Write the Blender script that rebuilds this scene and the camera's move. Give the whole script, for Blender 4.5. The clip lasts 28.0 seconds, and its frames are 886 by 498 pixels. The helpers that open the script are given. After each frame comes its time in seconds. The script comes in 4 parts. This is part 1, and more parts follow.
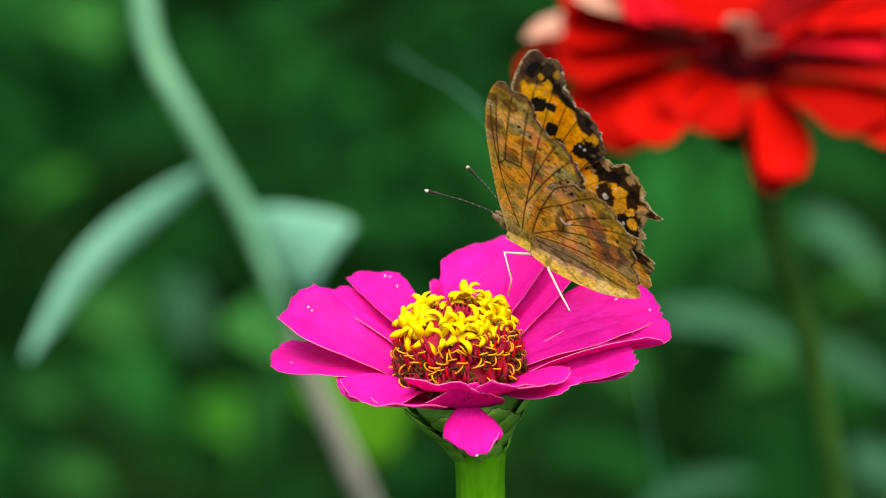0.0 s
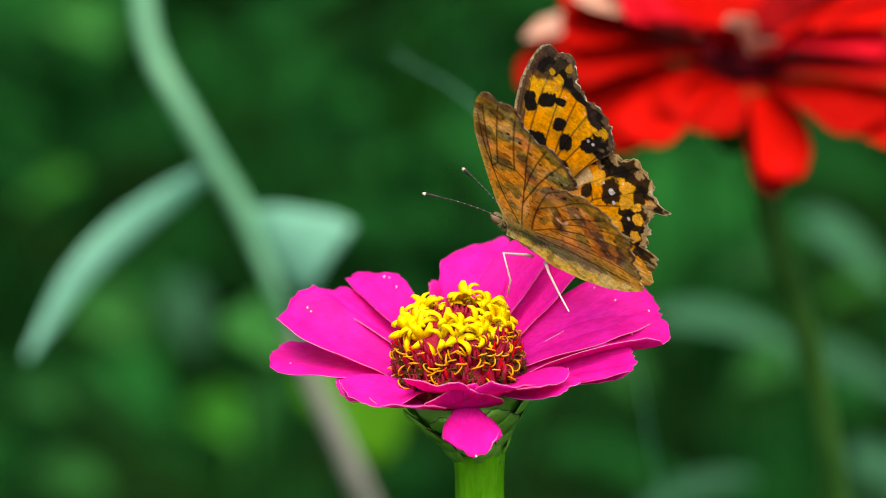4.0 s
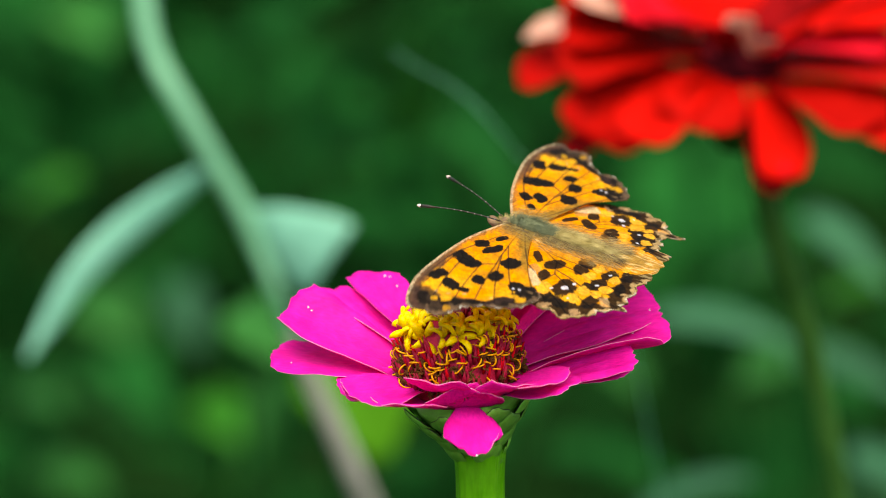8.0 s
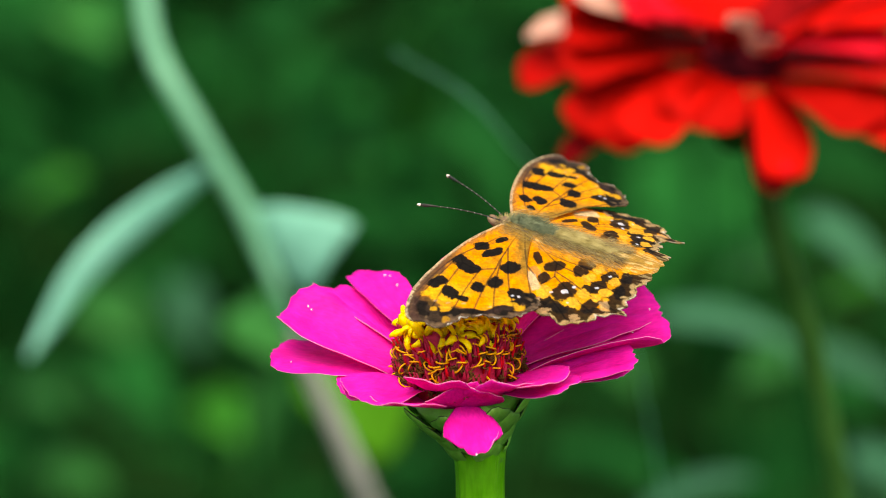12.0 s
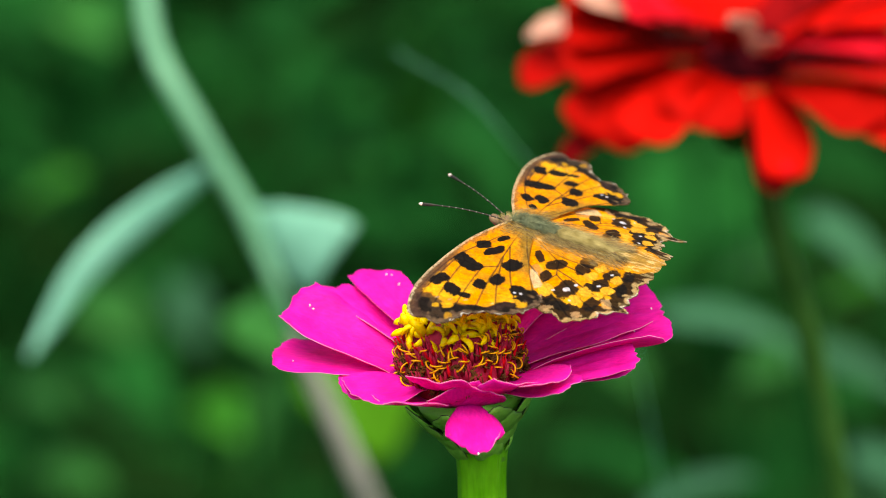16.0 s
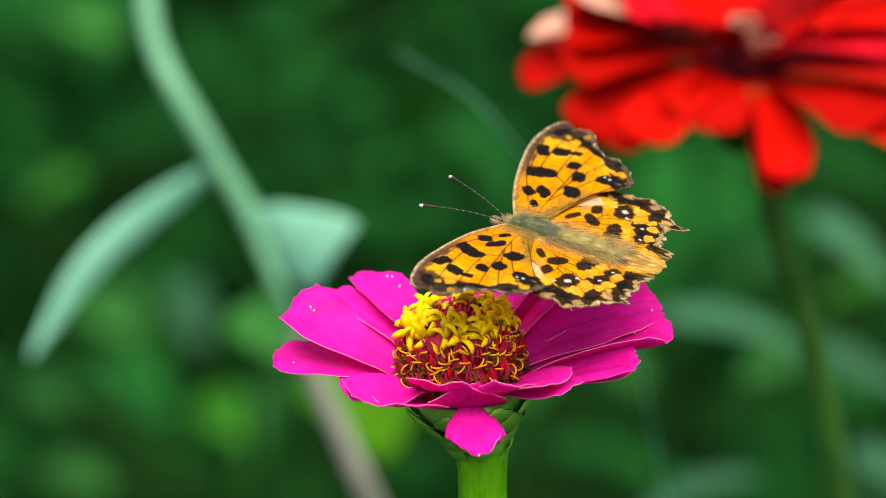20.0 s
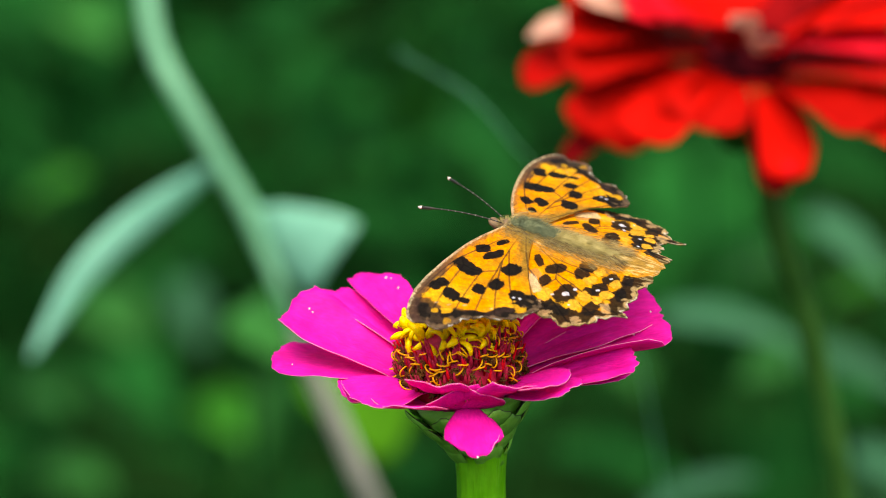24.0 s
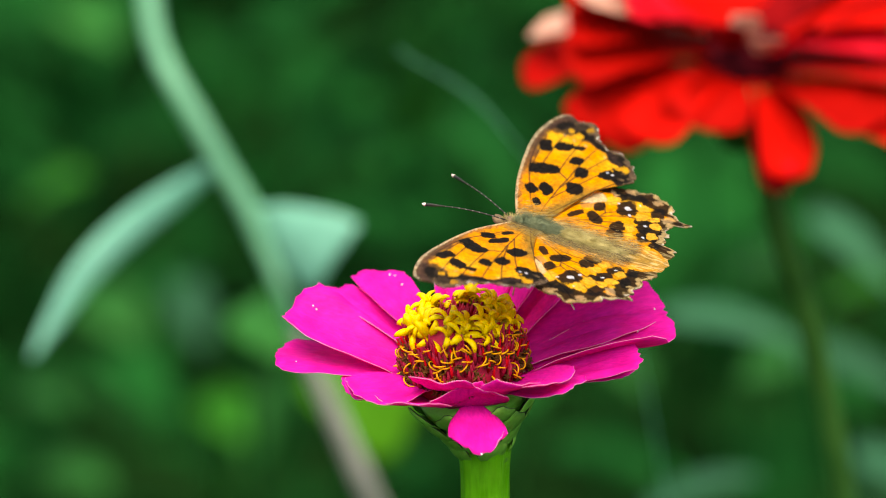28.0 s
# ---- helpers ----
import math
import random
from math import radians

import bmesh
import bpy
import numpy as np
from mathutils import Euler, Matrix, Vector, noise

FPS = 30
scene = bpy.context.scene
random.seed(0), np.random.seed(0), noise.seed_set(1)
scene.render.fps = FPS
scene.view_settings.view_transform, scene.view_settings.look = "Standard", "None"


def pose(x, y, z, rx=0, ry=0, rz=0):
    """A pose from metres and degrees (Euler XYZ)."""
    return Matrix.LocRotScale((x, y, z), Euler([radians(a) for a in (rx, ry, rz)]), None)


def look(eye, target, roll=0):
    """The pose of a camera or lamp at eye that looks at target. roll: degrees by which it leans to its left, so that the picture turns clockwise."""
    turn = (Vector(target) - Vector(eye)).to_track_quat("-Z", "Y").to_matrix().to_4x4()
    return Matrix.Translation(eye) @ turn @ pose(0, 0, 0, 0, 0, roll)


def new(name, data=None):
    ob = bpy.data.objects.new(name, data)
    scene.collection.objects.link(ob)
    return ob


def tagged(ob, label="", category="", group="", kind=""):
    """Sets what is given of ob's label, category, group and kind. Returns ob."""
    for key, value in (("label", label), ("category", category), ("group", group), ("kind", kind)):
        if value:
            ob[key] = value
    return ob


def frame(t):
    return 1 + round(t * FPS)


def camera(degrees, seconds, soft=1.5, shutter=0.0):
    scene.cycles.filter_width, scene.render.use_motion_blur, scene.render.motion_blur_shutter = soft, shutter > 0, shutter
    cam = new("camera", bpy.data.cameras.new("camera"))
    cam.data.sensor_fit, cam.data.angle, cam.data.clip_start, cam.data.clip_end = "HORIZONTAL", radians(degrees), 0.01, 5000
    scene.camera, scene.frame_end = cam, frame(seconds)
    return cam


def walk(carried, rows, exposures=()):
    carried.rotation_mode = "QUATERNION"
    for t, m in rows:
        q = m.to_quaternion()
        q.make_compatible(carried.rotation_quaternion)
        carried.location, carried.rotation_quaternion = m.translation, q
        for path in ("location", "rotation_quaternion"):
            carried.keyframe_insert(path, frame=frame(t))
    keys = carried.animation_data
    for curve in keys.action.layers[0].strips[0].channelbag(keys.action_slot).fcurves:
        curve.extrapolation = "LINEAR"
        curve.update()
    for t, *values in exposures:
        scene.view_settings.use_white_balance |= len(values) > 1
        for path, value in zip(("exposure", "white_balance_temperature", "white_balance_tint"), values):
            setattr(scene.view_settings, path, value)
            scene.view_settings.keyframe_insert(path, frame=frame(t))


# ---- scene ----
MM = 0.001
PITCH = radians(16)
EYE = Vector((0, -0.6095, 0.7248))
FAR = Vector((0, math.cos(PITCH), -math.sin(PITCH)))
UP = Vector((0, math.sin(PITCH), math.cos(PITCH)))

# ---- camera ----
cam = camera(12, 28.0, soft=0.8, shutter=0.5)
cam.data.dof.use_dof = True
cam.data.dof.focus_distance = 0.630
cam.data.dof.aperture_fstop = 13.5
walk(cam, [(t, pose(*EYE, 74 + b, 0, a)) for t, a, b in (
    (0, 0.004, 0.0), (2, 0.003, 0.0), (5.5, -0.002, 0.002), (7.5, 0.0, 0.001), (9.5, 0.014, -0.005),
    (11.5, 0.023, -0.009), (15, 0.030, -0.013), (17, 0.038, -0.015), (19, 0.047, -0.014),
    (21, 0.058, -0.014), (24.5, 0.062, -0.015), (26.5, 0.067, -0.017), (28, 0.075, -0.019))], exposures=[(t, e, 7700, 6) for t, e in (
    (0, 0.80), (0.6, 0.83), (1.0, 0.92), (1.5, 0.88), (2, 0.78), (6.1, 0.80), (6.6, 0.94), (7.6, 0.90), (8.2, 0.95), (26.4, 0.97), (26.8, 0.80), (27.1, 0.80), (27.5, 0.97), (28, 0.98))])

# ---- light ----
world = bpy.data.worlds.new("sky")
scene.world = world
world.use_nodes = True
sky = world.node_tree.nodes.new("ShaderNodeTexSky")
sky.sky_type, sky.sun_disc = "NISHITA", False
sky.sun_elevation, sky.sun_rotation = radians(72), radians(171)
sky.air_density, sky.dust_density = 1.0, 2.0
back = world.node_tree.nodes["Background"]
back.inputs["Strength"].default_value = 0.15
world.node_tree.links.new(sky.outputs[0], back.inputs["Color"])
sun = new("sun", bpy.data.lights.new("sun", "SUN"))
sun.data.energy, sun.data.angle, sun.data.color = 3.7, radians(70), (1.0, 0.96, 0.9)
sun.matrix_world = look((0.07, -0.48, 1.22), (0, 0, 0))


# ---- materials ----
def material(name):
    m = bpy.data.materials.new(name)
    m.use_nodes = True
    return m, m.node_tree.nodes, m.node_tree.links, m.node_tree.nodes["Principled BSDF"]


def ramp(nodes, links, source, stops):
    r = nodes.new("ShaderNodeValToRGB")
    while len(r.color_ramp.elements) < len(stops):
        r.color_ramp.elements.new(0.5)
    for e, (p, c) in zip(r.color_ramp.elements, stops):
        e.position, e.color = p, (*c, 1)
    links.new(source, r.inputs[0])
    return r.outputs[0]


def grain(nodes, links, scale, detail=4.0, stretch=(1, 1, 1), kind="Object"):
    co = nodes.new("ShaderNodeTexCoord")
    mp = nodes.new("ShaderNodeMapping")
    mp.inputs["Scale"].default_value = stretch
    n = nodes.new("ShaderNodeTexNoise")
    n.inputs["Scale"].default_value, n.inputs["Detail"].default_value = scale, detail
    links.new(co.outputs[kind], mp.inputs[0])
    links.new(mp.outputs[0], n.inputs["Vector"])
    return n.outputs["Fac"]


def blend(nodes, links, fac, a, b, kind="MIX"):
    x = nodes.new("ShaderNodeMix")
    x.data_type, x.blend_type = "RGBA", kind
    for socket, value in ((x.inputs[0], fac), (x.inputs[6], a), (x.inputs[7], b)):
        if isinstance(value, (int, float)):
            socket.default_value = value
        elif isinstance(value, tuple):
            socket.default_value = (*value, 1)
        else:
            links.new(value, socket)
    return x.outputs[2]


def bump(nodes, links, height, strength, distance, shader):
    b = nodes.new("ShaderNodeBump")
    b.inputs["Strength"].default_value, b.inputs["Distance"].default_value = strength, distance
    links.new(height, b.inputs["Height"])
    links.new(b.outputs[0], shader.inputs["Normal"])
    return b.outputs[0]


def let_through(m, nodes, links, shader, colour, share):
    """Light that passes through a thin petal, wing or leaf."""
    t = nodes.new("ShaderNodeBsdfTranslucent")
    if isinstance(colour, tuple):
        t.inputs["Color"].default_value = (*colour, 1)
    else:
        links.new(colour, t.inputs["Color"])
    mix = nodes.new("ShaderNodeMixShader")
    mix.inputs[0].default_value = share
    links.new(shader.outputs[0], mix.inputs[1])
    links.new(t.outputs[0], mix.inputs[2])
    links.new(mix.outputs[0], nodes["Material Output"].inputs["Surface"])


def plant(name, dark, light, scale=90.0, rough=0.5, share=0.25, relief=0.3, stretch=(1, 1, 1), spread=0.25, gloss=0.2):
    """Petals, leaves, stems: two-scale colour, grain along the length, light passing through."""
    m, nodes, links, p = material(name)
    large = grain(nodes, links, scale, 3.0)
    fine = grain(nodes, links, scale * 9, 5.0, stretch)
    c = ramp(nodes, links, large, ((0.3, dark), (0.7, light)))
    lines = ramp(nodes, links, fine, ((0.3, (0.72, 0.72, 0.72)), (0.7, (1.12, 1.12, 1.12))))
    c = blend(nodes, links, 0.6, c, lines, "MULTIPLY")
    info = nodes.new("ShaderNodeObjectInfo")
    shade = ramp(nodes, links, info.outputs["Random"], ((0.0, (1 - spread,) * 3), (1.0, (1.0,) * 3)))
    c = blend(nodes, links, 1.0, c, shade, "MULTIPLY")
    links.new(c, p.inputs["Base Color"])
    p.inputs["Roughness"].default_value = rough
    p.inputs["Specular IOR Level"].default_value = gloss
    bump(nodes, links, fine, relief, 0.0004, p)
    if share:
        let_through(m, nodes, links, p, c, share)
    return m


def painted(name, attribute, rough, share, scale):
    """Wing scales: the pattern lies on the mesh, a fine dusty grain over it."""
    m, nodes, links, p = material(name)
    a = nodes.new("ShaderNodeVertexColor")
    a.layer_name = attribute
    fine = grain(nodes, links, scale, 4.0)
    lines = ramp(nodes, links, fine, ((0.36, (0.45, 0.45, 0.45)), (0.64, (1.3, 1.3, 1.3))))
    c = blend(nodes, links, 0.62, a.outputs["Color"], lines, "MULTIPLY")
    links.new(c, p.inputs["Base Color"])
    p.inputs["Roughness"].default_value = rough
    p.inputs["Specular IOR Level"].default_value = 0.08
    p.inputs["Sheen Weight"].default_value, p.inputs["Sheen Roughness"].default_value = 0.12, 0.3
    p.inputs["Sheen Tint"].default_value = (1.0, 0.86, 0.68, 1)
    bump(nodes, links, fine, 0.35, 0.0002, p)
    g = nodes.new("ShaderNodeVertexColor")
    g.layer_name = "passed"
    let_through(m, nodes, links, p, g.outputs["Color"], share)
    return m


PINK = plant("pink_petal", (0.88, 0.007, 0.37), (0.98, 0.017, 0.54), 280, 0.5, 0.45, 0.5, (0.25, 1, 1), 0.12, 0.08)
PINK_PALE = plant("pale_pink_petal_edge", (0.90, 0.26, 0.52), (0.95, 0.40, 0.60), 120, 0.6, 0.3, 0.2)
YELLOW = plant("yellow_floret", (0.99, 0.64, 0.002), (1.0, 0.78, 0.004), 400, 0.45, 0.2, 0.2, (1, 1, 1), 0.12)
TUBE = plant("olive_floret_tube", (0.35, 0.20, 0.02), (0.50, 0.33, 0.03), 300, 0.6, 0.1, 0.2)
ORANGE = plant("orange_style", (0.86, 0.34, 0.004), (0.97, 0.52, 0.008), 500, 0.5, 0.15, 0.2)
CHAFF = plant("crimson_chaff", (0.26, 0.004, 0.02), (0.60, 0.02, 0.08), 300, 0.5, 0.2, 0.3)
WITHERED = plant("withered_brown_floret", (0.05, 0.018, 0.004), (0.22, 0.085, 0.012), 600, 0.8, 0.05, 0.5)
BRACT = plant("green_bract", (0.14, 0.46, 0.03), (0.34, 0.72, 0.12), 130, 0.4, 0.15, 0.4, (1, 1, 1), 0.45, 0.2)
BRACT_EDGE = plant("dark_bract_edge", (0.012, 0.02, 0.008), (0.03, 0.04, 0.015), 300, 0.6, 0.0, 0.3)
STEM = plant("bright_green_stem", (0.10, 0.44, 0.006), (0.20, 0.64, 0.025), 220, 0.28, 0.12, 0.5, (1, 1, 0.12))
RED = plant("red_petal", (0.56, 0.003, 0.002), (0.76, 0.007, 0.005), 50, 0.7, 0.42, 0.25, (0.25, 1, 1), 0.35, 0.05)
ROSE = plant("faded_rose_petal", (0.78, 0.005, 0.016), (0.90, 0.012, 0.04), 50, 0.7, 0.42, 0.25, gloss=0.05)
CREAM = plant("bleached_petal", (0.62, 0.22, 0.15), (0.76, 0.44, 0.33), 60, 0.6, 0.25, 0.25)
# Dark red petals; the narrow hanging one has its shade put into this colour.
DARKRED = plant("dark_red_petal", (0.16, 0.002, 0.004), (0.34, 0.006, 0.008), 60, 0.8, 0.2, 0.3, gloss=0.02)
MAROON = plant("dark_maroon_disc", (0.020, 0.002, 0.004), (0.08, 0.004, 0.008), 300, 0.9, 0.0, 0.5, gloss=0.02)
SAGE = plant("pale_sage_leaf", (0.12, 0.37, 0.27), (0.19, 0.48, 0.36), 40, 0.5, 0.25, 0.3, (0.3, 1, 1))
VINE = plant("pale_green_stalk", (0.10, 0.32, 0.18), (0.16, 0.42, 0.25), 60, 0.5, 0.1, 0.3)
DRYSTEM = plant("greyish_dry_stalk", (0.22, 0.22, 0.19), (0.33, 0.32, 0.28), 80, 0.7, 0.0, 0.4)
OLIVE = plant("olive_stalk", (0.025, 0.095, 0.014), (0.05, 0.15, 0.025), 80, 0.5, 0.0, 0.4)
LEAF = plant("green_leaf", (0.016, 0.115, 0.02), (0.036, 0.205, 0.036), 25, 0.6, 0.25, 0.3, (0.3, 1, 1), 0.5, 0.08)
LIME = plant("yellow_green_leaf", (0.045, 0.19, 0.005), (0.075, 0.28, 0.009), 25, 0.6, 0.3, 0.3, (1, 1, 1), 0.3, 0.05)
FRESH = plant("fresh_green_leaf", (0.018, 0.14, 0.012), (0.040, 0.235, 0.022), 25, 0.6, 0.3, 0.3, (1, 1, 1), 0.3, 0.05)
BLUELEAF = plant("bluish_green_leaf", (0.03, 0.12, 0.06), (0.05, 0.18, 0.09), 25, 0.6, 0.2, 0.3, (1, 1, 1), 0.4, 0.05)
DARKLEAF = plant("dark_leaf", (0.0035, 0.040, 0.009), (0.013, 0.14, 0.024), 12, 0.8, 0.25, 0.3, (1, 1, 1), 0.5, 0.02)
SOIL = plant("mossy_soil", (0.003, 0.016, 0.004), (0.010, 0.04, 0.008), 6, 1.0, 0.0, 0.8, gloss=0.0)
UPPER = painted("wing_scales", "pattern", 0.75, 0.56, 5000)
FUR = plant("olive_grey_fur", (0.085, 0.105, 0.06), (0.22, 0.24, 0.13), 700, 0.8, 0.0, 0.6)
TAN = plant("tan_fur", (0.30, 0.23, 0.07), (0.52, 0.42, 0.17), 700, 0.8, 0.0, 0.6)
BROWN = plant("brown_scales", (0.09, 0.055, 0.03), (0.24, 0.15, 0.085), 800, 0.6, 0.0, 0.5)
FOLD = plant("pale_striated_scales", (0.74, 0.42, 0.20), (0.98, 0.68, 0.44), 900, 0.8, 0.35, 0.5, (2.5, 0.5, 0.5))
GOLDFUR = plant("golden_brown_fur", (0.34, 0.24, 0.08), (0.62, 0.47, 0.19), 700, 0.8, 0.0, 0.5)
LEG = plant("pale_leg", (0.80, 0.58, 0.53), (0.93, 0.74, 0.68), 800, 0.5, 0.0, 0.2)
INK = plant("dark_antenna", (0.010, 0.008, 0.007), (0.035, 0.03, 0.025), 900, 0.5, 0.0, 0.2)
BAND = plant("grey_antenna_band", (0.16, 0.16, 0.15), (0.26, 0.26, 0.24), 900, 0.5, 0.0, 0.2)


# ---- mesh helpers ----
def solid(name, verts, faces, mat, parent=None, label="", smooth=True):
    me = bpy.data.meshes.new(name)
    me.from_pydata([tuple(v) for v in verts], [], faces)
    me.materials.append(mat)
    if smooth:
        me.polygons.foreach_set("use_smooth", [True] * len(me.polygons))
    me.update()
    ob = new(name, me)
    ob.parent = parent
    if label:
        ob["label"] = label
    return ob


def share(name, ob, parent, m):
    """Another piece on the same mesh."""
    o = new(name, ob.data)
    o.parent, o.matrix_basis = parent, m
    return o


def grid_sheet(points, thick):
    """A curved sheet with two sides and a rim. points: rows of Vectors."""
    nu, nv = len(points), len(points[0])
    p = np.array([[tuple(v) for v in row] for row in points])
    n = np.cross(np.gradient(p, axis=0), np.gradient(p, axis=1))
    n /= np.linalg.norm(n, axis=2, keepdims=True) + 1e-12
    taper = np.ones((nu, nv, 1))
    taper[:, 0], taper[:, -1], taper[-1, :] = 0.35, 0.35, 0.35
    verts = np.concatenate([(p + n * thick / 2 * taper).reshape(-1, 3), (p - n * thick / 2 * taper).reshape(-1, 3)])
    k, faces = nu * nv, []
    for i in range(nu - 1):
        for j in range(nv - 1):
            a, b, c, d = i * nv + j, (i + 1) * nv + j, (i + 1) * nv + j + 1, i * nv + j + 1
            faces += [(a, b, c, d), (k + d, k + c, k + b, k + a)]
    rim = [j for j in range(nv)] + [i * nv + nv - 1 for i in range(1, nu)]
    rim += [(nu - 1) * nv + j for j in range(nv - 2, -1, -1)] + [i * nv for i in range(nu - 2, 0, -1)]
    for a, b in zip(rim, rim[1:] + rim[:1]):
        faces.append((a, b, k + b, k + a))
    return verts.tolist(), faces


def tube(line, radii, seg=10, ridges=0.0):
    """A round, tapered rod along a line of points."""
    line = [Vector(q) for q in line]
    verts, faces, side = [], [], None
    for i, q in enumerate(line):
        d = (line[min(i + 1, len(line) - 1)] - line[max(i - 1, 0)]).normalized()
        if side is None:
            side = d.orthogonal().normalized()
        side = (side - d * side.dot(d)).normalized()
        other = d.cross(side)
        for s in range(seg):
            a = 2 * math.pi * s / seg
            r = radii[i] * (1 + ridges * math.cos(5 * a))
            verts.append(q + side * (r * math.cos(a)) + other * (r * math.sin(a)))
    for i in range(len(line) - 1):
        for s in range(seg):
            a, b = i * seg + s, i * seg + (s + 1) % seg
            faces.append((a, b, b + seg, a + seg))
    faces += [tuple(range(seg))[::-1], tuple(range(len(verts) - seg, len(verts)))]
    return verts, faces


def curve(points, steps=8):
    """A smooth line through the points."""
    p = [Vector(q) for q in points]
    p = [p[0] * 2 - p[1]] + p + [p[-1] * 2 - p[-2]]
    out = []
    for i in range(1, len(p) - 2):
        for s in range(steps):
            t = s / steps
            out.append(0.5 * ((2 * p[i]) + (p[i + 1] - p[i - 1]) * t + (2 * p[i - 1] - 5 * p[i] + 4 * p[i + 1] - p[i + 2]) * t * t
                              + (3 * p[i] - p[i - 1] - 3 * p[i + 1] + p[i + 2]) * t ** 3))
    return out + [p[-2]]


def lathe(profile, seg=32, wobble=0.0):
    verts, faces = [], []
    for r, z in profile:
        for s in range(seg):
            a = 2 * math.pi * s / seg
            k = 1 + wobble * noise.noise((math.cos(a) * 3, math.sin(a) * 3, z * 300))
            verts.append((r * k * math.cos(a), r * k * math.sin(a), z))
    for i in range(len(profile) - 1):
        for s in range(seg):
            a, b = i * seg + s, i * seg + (s + 1) % seg
            faces.append((a, b, b + seg, a + seg))
    faces += [tuple(range(seg))[::-1], tuple(range(len(verts) - seg, len(verts)))]
    return verts, faces


def joined(pieces):
    verts, faces = [], []
    for v, f in pieces:
        k = len(verts)
        verts += [tuple(q) for q in v]
        faces += [tuple(i + k for i in t) for t in f]
    return verts, faces


def moved(piece, m):
    return [m @ Vector(v) for v in piece[0]], piece[1]


def ease(a, b, x):
    t = min(max((x - a) / (b - a), 0), 1)
    return t * t * (3 - 2 * t)


def petal(length, width, lift, droop, cup=0.1, ripple=0.6, seed=0, teeth=1.0, twist=0.0, nu=22, nv=15, base=0.45, point=0.09, bend=0.0, pleat=0.13, skew=0.0):
    """A ray petal in mm: narrow foot, broad blunt tip with shallow teeth. It leaves the disc at lift degrees and bends to droop."""
    rows, x, z = [], 0.0, 0.0
    for i in range(nu + 1):
        s = i / nu
        a = radians(lift + (droop - lift) * s)
        if i:
            x += math.cos(a) * length / nu
            z += math.sin(a) * length / nu
        half = width / 2 * (base + (1 - base) * ease(0, 0.62, s)) * (1 - 0.13 * ease(0.78, 1.0, s))
        row = []
        for j in range(nv + 1):
            w = 2 * j / nv - 1
            back_off = length * (point * abs(w) ** (3.6 if point < 0.2 else 1.6) + 0.028 * teeth * noise.noise((w * 3.1, seed * 7.3, 0))
                                 + 0.020 * teeth * noise.noise((w * 9, seed * 3.1, 4))) * s ** 5 + length * skew * w * s ** 3
            y = half * w * (1 + 0.05 * noise.noise((s * 5, w * 0.6, seed))) + bend * length * s * s
            h = cup * half * (w * w) * ease(0, 0.35, s) + twist * half * w * s
            h += ripple * s * noise.noise((s * 2.3, w * 1.3, seed * 5.7)) + 0.25 * ripple * abs(w) ** 2 * s * noise.noise((s * 7, w * 4, seed))
            h += pleat * (math.cos(w * 9.4 + seed) + 0.5 * math.cos(w * 21 + 2 * seed)) * ease(0.1, 0.4, s) * (1 - 0.5 * ease(0.7, 1.0, s))
            row.append(Vector((x - back_off * math.cos(a) - h * math.sin(a), y, z - back_off * math.sin(a) + h * math.cos(a))) * MM)
        rows.append(row)
    return grid_sheet(rows, 0.28 * MM)


def leaf(length, width, lift, droop, fold=0.25, seed=0, nu=14, nv=8, roll=0.0):
    """A lance-shaped leaf in mm with a folded midrib."""
    rows, x, z = [], 0.0, 0.0
    for i in range(nu + 1):
        s = i / nu
        a = radians(lift + (droop - lift) * s)
        if i:
            x += math.cos(a) * length / nu
            z += math.sin(a) * length / nu
        half = width / 2 * (0.12 + 0.88 * math.sin(math.pi * min(1, s * 0.92 + 0.08) ** 0.75) ** 0.9) * (1 if s < 0.97 else 0.5) + 0.1
        row = []
        for j in range(nv + 1):
            w = 2 * j / nv - 1
            h = fold * half * abs(w) + 0.05 * width * noise.noise((s * 3, w * 2, seed * 4.1)) + roll * half * w
            row.append(Vector((x - h * math.sin(a), half * w, z + h * math.cos(a))) * MM)
        rows.append(row)
    return grid_sheet(rows, 0.5 * MM)


def spot(h, v, d):
    """The place at d metres along the sight line, h to the right of it and v above it (thousandths of the distance)."""
    return EYE + (FAR + Vector((1, 0, 0)) * h * MM + UP * v * MM) * d


def thing(name, place, label, category, group="", kind=""):
    return tagged(move(new(name), place), label, category, group, kind)


def move(ob, place):
    ob.location = place
    return ob


# ---- ground ----
size = 40.0
gv, gf, n = [], [], 60
for i in range(n + 1):
    for j in range(n + 1):
        # finer towards the flowers
        gx, gy = (abs(2 * i / n - 1) ** 3 * (1 if 2 * i > n else -1)) * size, (abs(2 * j / n - 1) ** 3 * (1 if 2 * j > n else -1)) * size
        gv.append((gx, gy + 1, 0.03 * noise.noise((gx * 2, gy * 2, 0)) - 0.03))
for i in range(n):
    for j in range(n):
        a = i * (n + 1) + j
        gf.append((a, a + n + 1, a + n + 2, a + 1))
tagged(solid("ground", gv, gf, SOIL), "dark mossy garden soil under the plants", "ground", kind="structure")

def pale_rim(ob, nu, nv):
    """The thin worn edge of a petal is paler than its face."""
    ob.data.materials.append(PINK_PALE)
    count = len(ob.data.polygons)
    for k in range(count - 2 * (nu + nv), count):
        ob.data.polygons[k].material_index = 1


